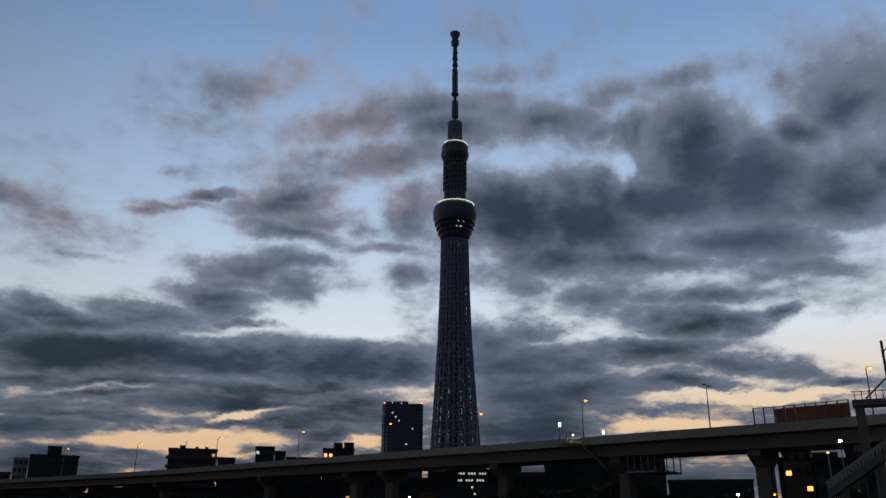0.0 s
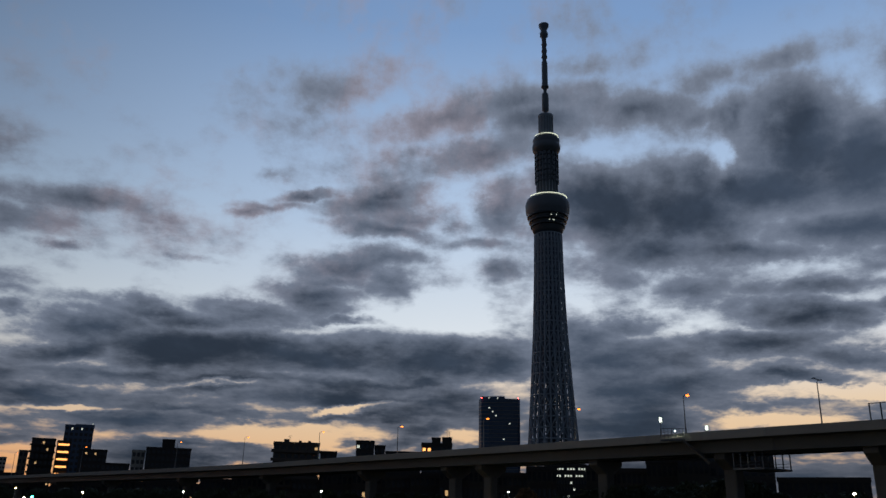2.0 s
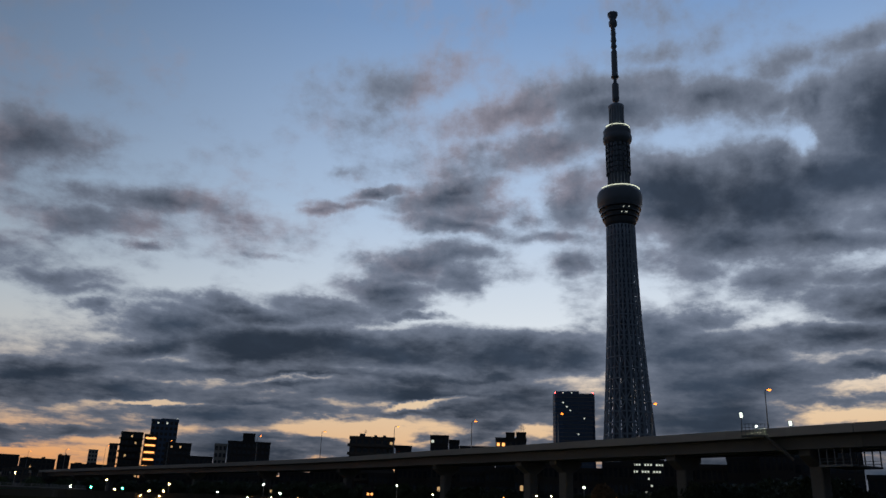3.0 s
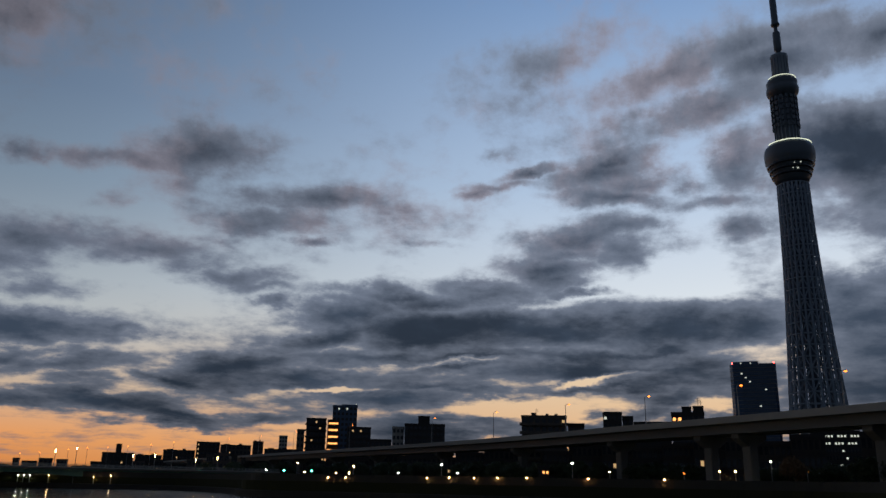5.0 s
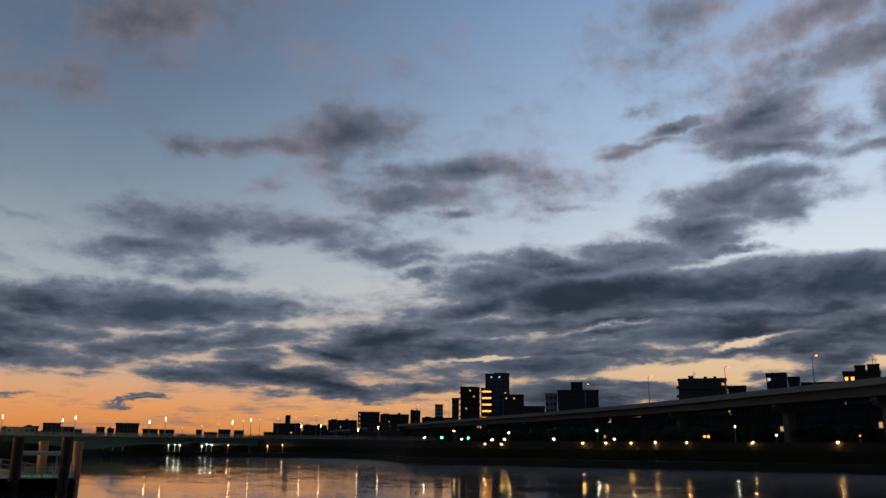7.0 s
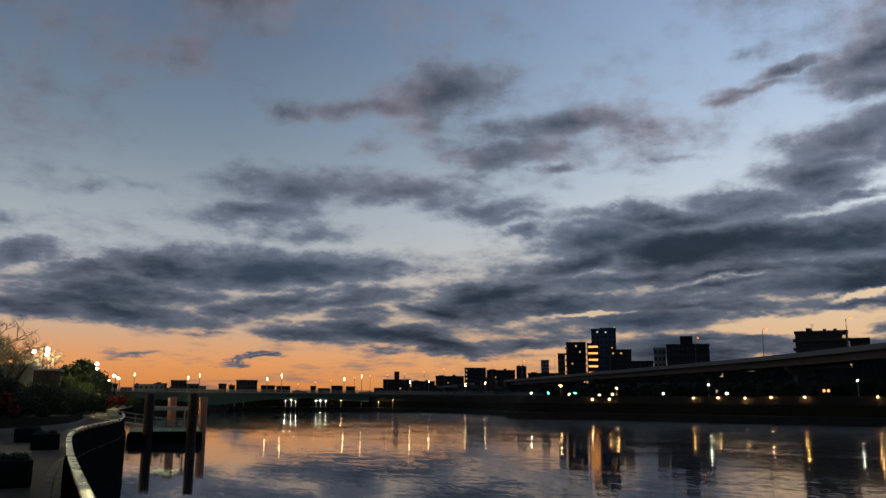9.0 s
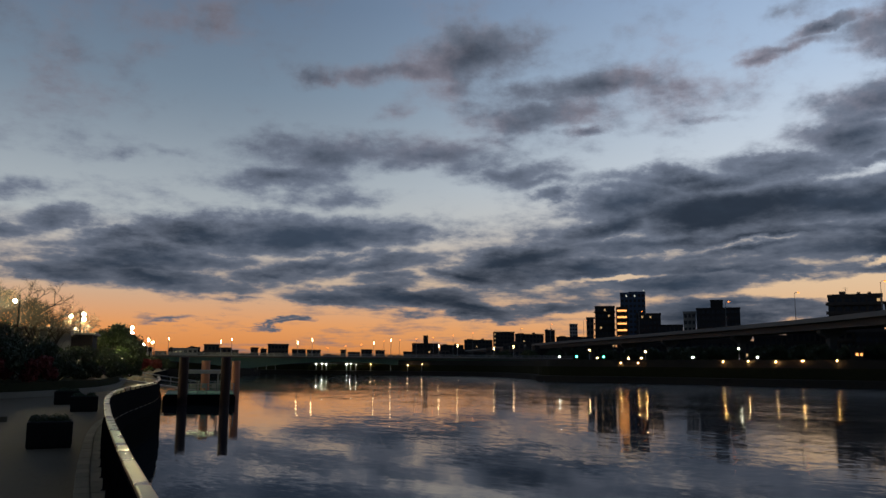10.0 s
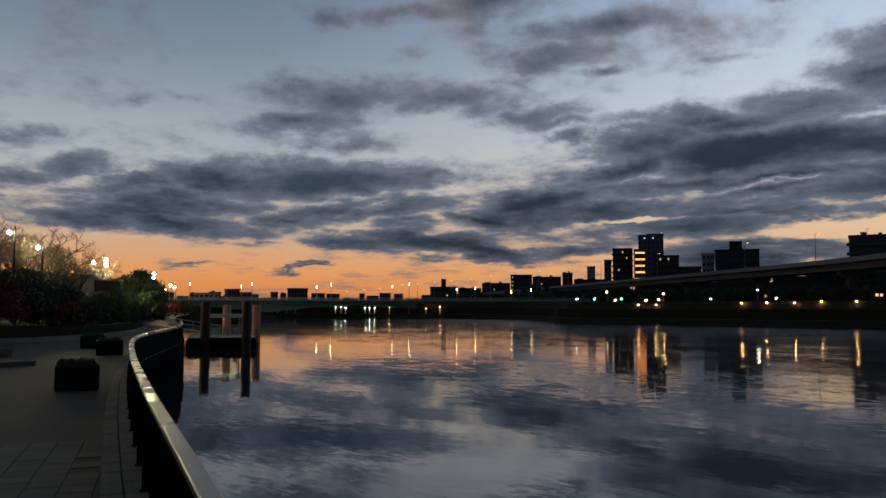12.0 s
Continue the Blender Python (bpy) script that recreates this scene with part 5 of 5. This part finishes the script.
def arc_points(step, end=46.0):
    """Evenly spaced points with headings along the terrace edge, by distance from the eye's place."""
    out = []
    base = min(range(len(EDGE)), key=lambda i: EDGE[i].length)
    run = 0.0
    pts = EDGE[base:]
    nxt = 0.0
    for a, b in zip(pts, pts[1:]):
        L = (b - a).length
        while nxt <= run + L and nxt < end:
            k = (nxt - run) / L
            out.append((a.lerp(b, k), math.atan2(b.y - a.y, b.x - a.x)))
            nxt += step
        run += L
    return out


def railing():
    ob = thing("river_railing", Matrix.Identity(4), "curved riverside railing with flat satin steel handrail and dark bars", "railing")
    pts = arc_points(0.25, end=60.0)
    line = [p for p, _ in pts]
    back = [Vector((17.1, -6.37, 0)), Vector((7.6, -2.58, 0))]
    line = back + line
    top = DECK + 1.0
    # handrail in lengths with a fine joint between them
    n = 9
    for i in range(0, len(line) - 1, n):
        seg = line[i:i + n + 1]
        if len(seg) < 2:
            continue
        d = (seg[-1] - seg[-2]).normalized()
        seg = seg[:-1] + [seg[-1] - d * 0.006]
        bm = bmesh.new()
        ribbon(bm, seg, [(0.058, top - 0.045), (0.064, top - 0.025), (0.058, top - 0.006), (0.046, top), (-0.046, top), (-0.058, top - 0.006), (-0.064, top - 0.025), (-0.058, top - 0.045)])
        part("handrail", bm, RAIL_STEEL, ob, "flat satin steel handrail")
    for z, r in ((top - 0.16, 0.018), (DECK + 0.14, 0.022)):
        bm = bmesh.new()
        polytube(bm, [p + Vector((0, 0, z)) for p in line], r, 6)
        part("rail", bm, RAIL_DARK, ob)
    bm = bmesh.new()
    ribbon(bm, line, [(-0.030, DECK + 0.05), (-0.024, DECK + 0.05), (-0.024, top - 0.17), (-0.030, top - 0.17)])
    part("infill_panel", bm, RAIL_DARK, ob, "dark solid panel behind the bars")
    like = None
    for p, a in arc_points(1.5, end=60.0):
        m = Matrix.Translation((p.x, p.y, DECK)) @ Matrix.Rotation(a, 4, "Z")
        if like is None:
            bm = bmesh.new()
            box(bm, -0.035, 0.035, -0.012, 0.012, 0.0, 0.955)
            box(bm, -0.035, 0.035, 0.013, 0.10, 0.0, 0.02)
            box(bm, -0.006, 0.006, 0.013, 0.08, 0.021, 0.45)
            like = part("post", bm, RAIL_DARK, ob)
            like.matrix_basis = m
        else:
            again("post", like, ob, m)
    like = None
    for i, (p, a) in enumerate(arc_points(0.14, end=42.0)):
        m = Matrix.Translation((p.x, p.y, DECK + 0.14)) @ Matrix.Rotation(a, 4, "Z")
        if like is None:
            bm = bmesh.new()
            tube(bm, (0, 0, 0), (0, 0, 0.70), 0.009, n=5)
            like = part("bar", bm, RAIL_DARK, ob)
            like.matrix_basis = m
        else:
            again("bar", like, ob, m)


railing()


# ---- planters and the step on the terrace ----
def planter(x, y, yaw, w, seed):
    ob = thing("planter", pose(x, y, DECK - 0.05, 0, 0, yaw), "dark square planter box with low clipped plants on the terrace", "planter", "planters on the terrace")
    bm = bmesh.new()
    a, b = w / 2 * 0.97, w / 2
    rows = []
    for r, z in ((a, 0.0), (b, 0.05), (b, 0.60), (b - 0.05, 0.62), (b - 0.06, 0.50)):
        rows.append([bm.verts.new((sx * r, sy * r, z)) for sx, sy in ((-1, -1), (1, -1), (1, 1), (-1, 1))])
    for p, q in zip(rows, rows[1:]):
        for i in range(4):
            bm.faces.new((p[i], p[(i + 1) % 4], q[(i + 1) % 4], q[i]))
    bm.faces.new(rows[0][::-1])
    bm.faces.new(rows[-1])
    part("box", bm, PLANTER, ob)
    rg = random.Random(seed)
    bm = bmesh.new()
    for k in range(26):
        leaf_cloud(bm, (rg.uniform(-0.33, 0.33) * w / 0.85, rg.uniform(-0.33, 0.33) * w / 0.85, 0.56 + 0.11 * rg.random()), 0.13, 60, 0.032, rg)
    part("planting", bm, LEAF_DARK, ob)
    for i in range(3):
        bm = bmesh.new()
        box(bm, -b - 0.008, b + 0.008, -b - 0.008, -b + 0.02, 0.08 + i * 0.18, 0.24 + i * 0.18)
        part("side_board", bm, PLANTER, ob)


planter(-20.3, 7.5, 70, 0.96, 1)
planter(-34.0, 13.85, 68, 1.02, 2)
planter(-40.1, 15.5, 69, 1.1, 3)

ob = thing("low_step", pose(-31.2, 7.55, DECK - 0.05, 0, 0, 20), "low dark stone step platform on the terrace", "step")
for i, (x0, x1) in enumerate(((-2.2, -0.75), (-0.74, 0.72), (0.73, 2.2))):
    bm = bmesh.new()
    box(bm, x0, x1, -1.2, 1.3, 0, 0.17)
    part("stone", bm, PAVING, ob)
ob = thing("low_step", pose(-36.6, 8.4, DECK - 0.05, 0, 0, 20), "upper dark stone step platform on the terrace", "step")
for i, (x0, x1) in enumerate(((-2.2, -0.75), (-0.74, 0.72), (0.73, 2.2))):
    bm = bmesh.new()
    box(bm, x0, x1, -1.2, 1.3, 0, 0.34)
    part("stone", bm, PAVING, ob)

# raised bed behind the path
BED = [(-44, 5, 0), (-47, 12.8, 0), (-50, 18.0, 0), (-56, 23.6, 0), (-66, 29.4, 0), (-88, 40.0, 0)]
bl = curve(BED, 6)
bm = bmesh.new()
prism(bm, [(p.x - 0.2, p.y) for p in bl] + [(-140, 65), (-250, 124), (-400, 130), (-400, -60), (-44.2, -60)], DECK - 0.3, 3.22)
tagged(part("planting_bed", bm, EARTH), "raised bed of dark soil and ground cover", "planting bed", kind="structure")
bm = bmesh.new()
ribbon(bm, [Vector((-44, -50, 0))] + bl, [(-0.3, DECK - 0.2), (0.0, DECK - 0.2), (0.0, 2.66), (-0.06, 2.72), (-0.3, 2.72)])
tagged(part("kerb_wall", bm, STONE), "low pale stone kerb wall of the planting bed", "kerb", kind="structure")

# shrubs
# LEAF_GREEN marks the shrubs whose lamplight is painted into the leaves
for i, (az, d, w, h, m, lab) in enumerate((
        (75.3, 39, 4.0, 2.6, LEAF_RED, "tall shrub with dark red leaves"), (73.4, 43, 4.6, 2.4, LEAF_DARK, "dark evergreen shrub"), (74.6, 49, 7.0, 3.6, LEAF_DARK, "large dark evergreen shrub"),
        (72.0, 48, 5.5, 2.6, LEAF_DARK, "dark evergreen shrub"), (70.6, 50, 5.0, 2.3, LEAF_DARK, "dark evergreen shrub"), (70.0, 60, 5.5, 2.2, LEAF_GREEN, "green leafy shrub with lamplight in its leaf colour"),
        (68.9, 54, 4.6, 2.0, LEAF_DARK, "dark evergreen shrub"), (68.2, 64, 5.0, 2.2, LEAF_DARK, "dark evergreen shrub"), (67.4, 60, 4.4, 1.7, LEAF_DARK, "dark evergreen shrub"), (66.6, 78, 5.0, 2.6, LEAF_GREEN, "green shrub with lamplight painted into its leaves"),
        (66.0, 70, 4.5, 1.6, LEAF_DARK, "dark evergreen shrub"), (65.4, 84, 5.0, 2.0, LEAF_DARK, "dark evergreen shrub"), (64.7, 90, 5.0, 2.0, LEAF_GREEN, "green shrub painted as if lit from above"), (64.4, 80, 4.0, 1.4, LEAF_RED, "low shrub with dark red leaves"),
        (63.8, 100, 5.0, 1.9, LEAF_DARK, "dark evergreen shrub"), (71.2, 44, 3.6, 1.3, LEAF_RED, "low shrub with dark red leaves"), (63.2, 115, 5.5, 1.8, LEAF_DARK, "dark evergreen shrub"), (72.8, 56, 6.0, 2.5, LEAF_DARK, "large dark evergreen shrub"),
        (76.5, 46, 6.0, 3.4, LEAF_DARK, "large dark evergreen shrub"), (69.6, 46, 3.2, 1.1, LEAF_DARK, "low dark evergreen shrub"), (67.9, 50, 3.2, 1.0, LEAF_DARK, "low dark evergreen shrub"), (66.4, 56, 3.2, 0.9, LEAF_DARK, "low dark evergreen shrub"),
        (65.2, 62, 3.0, 0.8, LEAF_DARK, "low dark evergreen shrub"))):
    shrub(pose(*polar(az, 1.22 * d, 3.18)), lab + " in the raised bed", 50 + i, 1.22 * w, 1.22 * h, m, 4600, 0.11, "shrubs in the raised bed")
tagged(tree("round_tree", pose(*polar(65.9, 100, 3.18)), "dark round-crowned evergreen tree behind the shrubs", 31, 5.6, LEAF_DARK, 90, 1.0, 3, 0.2), group="trees in the park")
for i, (az, d, h) in enumerate(((74.9, 80, 9.2), (73.9, 84, 9.6), (72.9, 80, 9.0), (71.9, 84, 8.8), (70.9, 82, 8.6), (70.0, 88, 8.0), (69.0, 92, 7.0), (68.0, 100, 6.2), (66.9, 110, 5.6), (76.0, 78, 9.0))):
    tagged(tree("bare_tree", pose(*polar(az, d, 3.18), 0, 0, i * 50), "bare dark tree with a dense net of twigs", 70 + i, h, None, depth=5, trunk=0.24), group="trees in the park")

# park building: a white lit wall under a flat roof
b = thing("park_pavilion", pose(*polar(70.2, 88, 3.18), 0, 0, 62), "low white park pavilion with overhanging flat roof lit by lamps", "pavilion")
for nm, q, m in (("wall", (-3.6, 2.0, 0, 5, 0, 4.3), FACADE_PALE), ("roof", (-4.1, 2.3, -0.6, 5.6, 4.3, 4.6), PARAPET), ("dark_wing", (2.02, 4.0, 0.2, 4.5, 0, 3.9), FACADE_DARK), ("wing_roof", (2.32, 4.3, -0.1, 4.9, 3.9, 4.1), PARAPET)):
    bm = bmesh.new()
    box(bm, *q)
    bmesh.ops.bevel(bm, geom=list(bm.edges), offset=0.03, segments=1, affect="EDGES")
    part(nm, bm, m, b)
for x in (-1.8, -0.4, 1.0):
    bm = bmesh.new()
    box(bm, x - 0.4, x + 0.4, -0.05, 0.02, 1.5, 2.5)
    part("window", bm, WINDOW_GLASS, b)


# park lamps
LAMP_PARK = lamp_material("park_floodlight", (1.0, 0.82, 0.42), 2300)


def park_lamp(az, el, d, heads=1, pole_top=None):
    z = EYE + d * math.tan(radians(el)) - 3.18
    ob = thing("park_lamp", pose(*polar(az, d, 3.18), 0, 0, az), "tall park lamp post with bright yellowish lamps", "street lamp", "lamps in the park")
    hi = EYE + d * math.tan(radians(pole_top)) - 3.18 if pole_top else z + 0.5
    bm = bmesh.new()
    polytube(bm, [(0, 0, 0), (0, 0, hi * 0.5), (0, 0, hi)], [0.11, 0.09, 0.06], 8)
    part("pole", bm, RAIL_DARK, ob)
    for k in range(heads):
        x, zz = ((-0.9, 0), (0.3, 0.25), (0.3, -0.25))[k] if heads > 1 else (-0.35, 0)
        bm = bmesh.new()
        tube(bm, (0, 0, z + zz + 0.1), (x, -0.1, z + zz + 0.1), 0.035)
        part("arm", bm, RAIL_DARK, ob)
        bm = bmesh.new()
        lathe(bm, [(0.04, 0.16), (0.10, 0.14), (0.13, 0.09)], 10)
        bmesh.ops.translate(bm, vec=(x, -0.15, z + zz), verts=bm.verts)
        part("shade", bm, RAIL_DARK, ob)
        bm = bmesh.new()
        ball(bm, (x, -0.15, z + zz - 0.05), 0.13, 8)
        part("bulb", bm, LAMP_PARK, ob, "bright yellowish bulb")


park_lamp(73.6, 4.70, 70, 1, 5.12)
park_lamp(72.0, 3.81, 78)
park_lamp(68.4, 2.95, 89, 3)
park_lamp(65.4, 2.15, 104, 3)
for az, el, d in ((65.0, 1.55, 165), (64.8, 1.2, 190), (64.35, 1.2, 200), (64.05, 1.5, 180), (63.8, 1.35, 210)):
    park_lamp(az, el, d)


# ---- the landing pontoon ----
def afloat(az, d, yaw):
    """A pose on the river for things drawn with their waterline at zero."""
    k = (EYE - RIVER) / EYE
    return Matrix.LocRotScale(polar(az, d * k, RIVER), Euler((0, 0, radians(yaw))), (k, k, k))


def pontoon():
    ob = thing("landing_pontoon", afloat(60.3, 90.0, 60.3), "dark floating landing pontoon with railings and a small lit shelter", "pontoon")
    bm = bmesh.new()
    box(bm, -4.4, 3.0, 0, 12, -0.8, 1.05)
    bmesh.ops.bevel(bm, geom=list(bm.edges), offset=0.2, segments=2, affect="EDGES")
    part("hull", bm, RAIL_DARK, ob, "dark steel hull")
    bm = bmesh.new()
    box(bm, -4.3, 2.9, 0.1, 11.9, 1.06, 1.14)
    part("deck", bm, material("green_deck_paint", (0.08, 0.22, 0.15), 0.6, 0, 0.25, 1.0), ob, "green painted deck")
    for y in (0.15, 11.85):
        for i in range(7):
            x = -2.8 + i * 5.6 / 6
            bm = bmesh.new()
            tube(bm, (x, y, 1.14), (x, y, 2.2), 0.05)
            part("rail_post", bm, GALV, ob)
        for z in (1.5, 1.85, 2.2):
            bm = bmesh.new()
            tube(bm, (-2.8, y, z), (2.8, y, z), 0.04)
            part("rail", bm, GALV, ob)
    for x in (-2.2, 1.2):
        for y in (4.0, 8.0):
            bm = bmesh.new()
            tube(bm, (x, y, 1.14), (x, y, 3.5), 0.06)
            part("shelter_post", bm, GALV, ob)
    bm = bmesh.new()
    box(bm, -2.5, 1.5, 3.6, 8.4, 3.5, 3.6)
    box(bm, -2.5, 1.5, 3.5, 3.58, 3.22, 3.6)
    part("shelter_roof", bm, FACADE_PALE, ob)
    bm = bmesh.new()
    box(bm, -2.0, 1.0, 6.2, 6.4, 3.40, 3.46)
    part("shelter_lamp", bm, lamp_material("shelter_tube_light", (0.85, 1.0, 0.55), 2.6), ob, "greenish tube light")
    for x in (-1.5, -0.3, 0.8):
        bm = bmesh.new()
        box(bm, x - 0.25, x + 0.25, 7.4, 7.8, 1.5, 1.58)
        box(bm, x - 0.25, x + 0.25, 7.8, 7.86, 1.5, 2.0)
        box(bm, x - 0.22, x - 0.17, 7.45, 7.75, 1.14, 1.5)
        box(bm, x + 0.17, x + 0.22, 7.45, 7.75, 1.14, 1.5)
        part("bench_seat", bm, GALV, ob)
    for i in range(5):
        bm = bmesh.new()
        a = -2.6 + i * 1.3
        bmesh.ops.create_cone(bm, cap_ends=True, segments=12, radius1=0.35, radius2=0.35, depth=0.22, matrix=Matrix.Translation((a, -0.1, 0.55)) @ Matrix.Rotation(radians(90), 4, "X"))
        part("fender", bm, RAIL_DARK, ob)


pontoon()
for az, el, d, m, lab in ((61.84, 0.36, 89.5, PILE_DARK, "thick dark brown steel mooring pile in the water"), (59.1, 0.40, 89, PILE_DARK, "thick dark brown steel mooring pile in the water"),
                          (60.42, 0.13, 102, PILE_SALMON, "salmon painted steel mooring pile"), (58.44, 0.13, 101.5, PILE_SALMON, "salmon painted steel mooring pile")):
    z = EYE + d * math.tan(radians(el))
    ob = thing("mooring_pile", afloat(az, d, az), lab, "pile", "piles of the pontoon")
    bm = bmesh.new()
    tube(bm, (0, 0, -3), (0, 0, z - 0.1), 0.50, n=20)
    part("shaft", bm, m, ob, smooth=False)
    bm = bmesh.new()
    lathe(bm, [(0.53, z - 0.1), (0.53, z), (0.42, z + 0.03)], 20)
    part("cap", bm, m, ob)
ob = thing("gangway", afloat(63.0, 95, 60), "steel gangway with railings leading from the bank to the pontoon", "gangway")
bm = bmesh.new()
vs = [[bm.verts.new((x, y, z + k)) for x, z in ((-7.0, 2.8), (3.2, 1.2))] for y in (6.0, 7.6) for k in (-0.2, 0.0)]
for a, b in ((0, 1), (1, 3), (3, 2), (2, 0)):
    bm.faces.new((vs[a][0], vs[a][1], vs[b][1], vs[b][0]))
part("walkway", bm, GALV, ob)
for y in (6.0, 7.6):
    for z in (0.55, 1.05):
        bm = bmesh.new()
        tube(bm, (-7.0, y, 2.8 + z), (3.2, y, 1.2 + z), 0.03)
        part("rail", bm, GALV, ob)
    for i in range(8):
        k = i / 7
        bm = bmesh.new()
        tube(bm, (-7 + 10.2 * k, y, 2.8 - 1.6 * k), (-7 + 10.2 * k, y, 3.85 - 1.6 * k), 0.025)
        part("rail_post", bm, GALV, ob)

# ---- coping stones and paving slabs, piece by piece ----
bed = thing("stone_coping", Matrix.Identity(4), "two rows of pale coping stones along the railing", "coping", kind="structure")
like = None
for row in (0, 1):
    for i, (p, a) in enumerate(arc_points(0.62, end=56.0)):
        off = 0.13 + 0.24 * row
        k = (i * 7 + row * 3) % 5
        m = Matrix.Translation((p.x - math.sin(a) * off, p.y + math.cos(a) * off, DECK - 0.05 + 0.0015 * k)) @ Matrix.Rotation(a, 4, "Z")
        if like is None:
            bm = bmesh.new()
            box(bm, -0.30, 0.30, -0.112, 0.112, -0.03, 0.05)
            bmesh.ops.bevel(bm, geom=[e for e in bm.edges if e.verts[0].co.z > 0 and e.verts[1].co.z > 0], offset=0.008, segments=1, affect="EDGES")
            like = part("stone", bm, STONE, bed)
            like.matrix_basis = m
        else:
            again("stone", like, bed, m)


# ---- emergency stair hanging from the expressway ----
p, yaw = road_at(-8.9)
d = math.hypot(p.x, p.y) - 10.5
es = thing("emergency_stair", pose(*polar(-8.9, d, ROAD_TOP - 1.2), 0, 0, -8.9), "small steel emergency stair and platform hung on the expressway edge", "stairs")
bm = bmesh.new()
box(bm, -2.6, 2.6, -1.1, 0.9, -0.25, 0.0)
part("platform", bm, STEEL_DARK, es)
for i in range(8):
    x = -2.5 + i * 5.0 / 7
    bm = bmesh.new()
    box(bm, x - 0.05, x + 0.05, -1.08, -0.98, 0.0, 2.1)
    part("rail_post", bm, STEEL_DARK, es)
for z in (0.7, 1.4, 2.1):
    bm = bmesh.new()
    tube(bm, (-2.5, -1.03, z), (2.5, -1.03, z), 0.05)
    part("rail", bm, STEEL_DARK, es)
for y in (-1.1, 0.3):
    bm = bmesh.new()
    polytube(bm, [(1.6, y, -0.2), (5.2, y, -3.4), (6.4, y, -4.6)], 0.28, 4)
    part("stringer", bm, CONCRETE, es)
for i in range(14):
    bm = bmesh.new()
    x, z = 1.8 + 4.4 * i / 13, -0.45 - 4.1 * i / 13
    box(bm, x - 0.18, x + 0.18, -1.0, 0.2, z, z + 0.06)
    part("tread", bm, STEEL_DARK, es)
bm = bmesh.new()
ball(bm, (0.3, -0.6, 1.7), 0.16, 8)
part("lamp", bm, LAMP_WHITE, es, "small white lamp")

# ---- near paving ----
field_of_slabs = thing("paved_band", Matrix.Translation((-10.5, 3.36, DECK - 0.05)) @ Matrix.Rotation(radians(-25.0), 4, "Z"), "band of paler square paving slabs across the terrace", "paving", kind="structure")
like = None
for i in range(18):
    for j in range(14):
        x, y = -2.1 + i * 0.362, -3.0 + j * 0.362
        w = field_of_slabs.matrix_basis @ Vector((x, y, 0))
        edge = min(EDGE, key=lambda e: (e.x - w.x) ** 2 + (e.y - w.y) ** 2)
        if math.hypot(edge.x - w.x, edge.y - w.y) < 0.66 or w.y > edge.y:
            continue
        m = Matrix.Translation((x, y, 0.001 * ((i * 5 + j * 3) % 4)))
        if like is None:
            bm = bmesh.new()
            box(bm, -0.177, 0.177, -0.177, 0.177, -0.04, 0.012)
            bmesh.ops.bevel(bm, geom=[e for e in bm.edges if e.verts[0].co.z > 0 and e.verts[1].co.z > 0], offset=0.005, segments=1, affect="EDGES")
            like = part("slab", bm, PAVING_PALE, field_of_slabs)
            like.matrix_basis = m
        else:
            again("slab", like, field_of_slabs, m)


# ---- inspection platform hung under the expressway ----
p, yaw = road_at(-14.3)
hung = thing("inspection_platform", pose(p.x, p.y, EYE + 10.0, 0, 0, yaw), "grey steel inspection platform hung under the expressway girders", "platform")
bm = bmesh.new()
box(bm, -3.2, 3.2, -5.0, 5.0, -0.35, 0.0)
part("floor", bm, STEEL_DARK, hung)
for y in (-4.9, 4.9):
    for i in range(5):
        x = -3.0 + i * 1.5
        bm = bmesh.new()
        box(bm, x - 0.09, x + 0.09, y - 0.09, y + 0.09, 0.0, ROAD_TOP - 1.7 - EYE - 10.0)
        part("hanger", bm, STEEL_DARK, hung)
    for z in (0.55, 1.1):
        bm = bmesh.new()
        tube(bm, (-3.0, y, z), (3.0, y, z), 0.05)
        part("rail", bm, STEEL_DARK, hung)
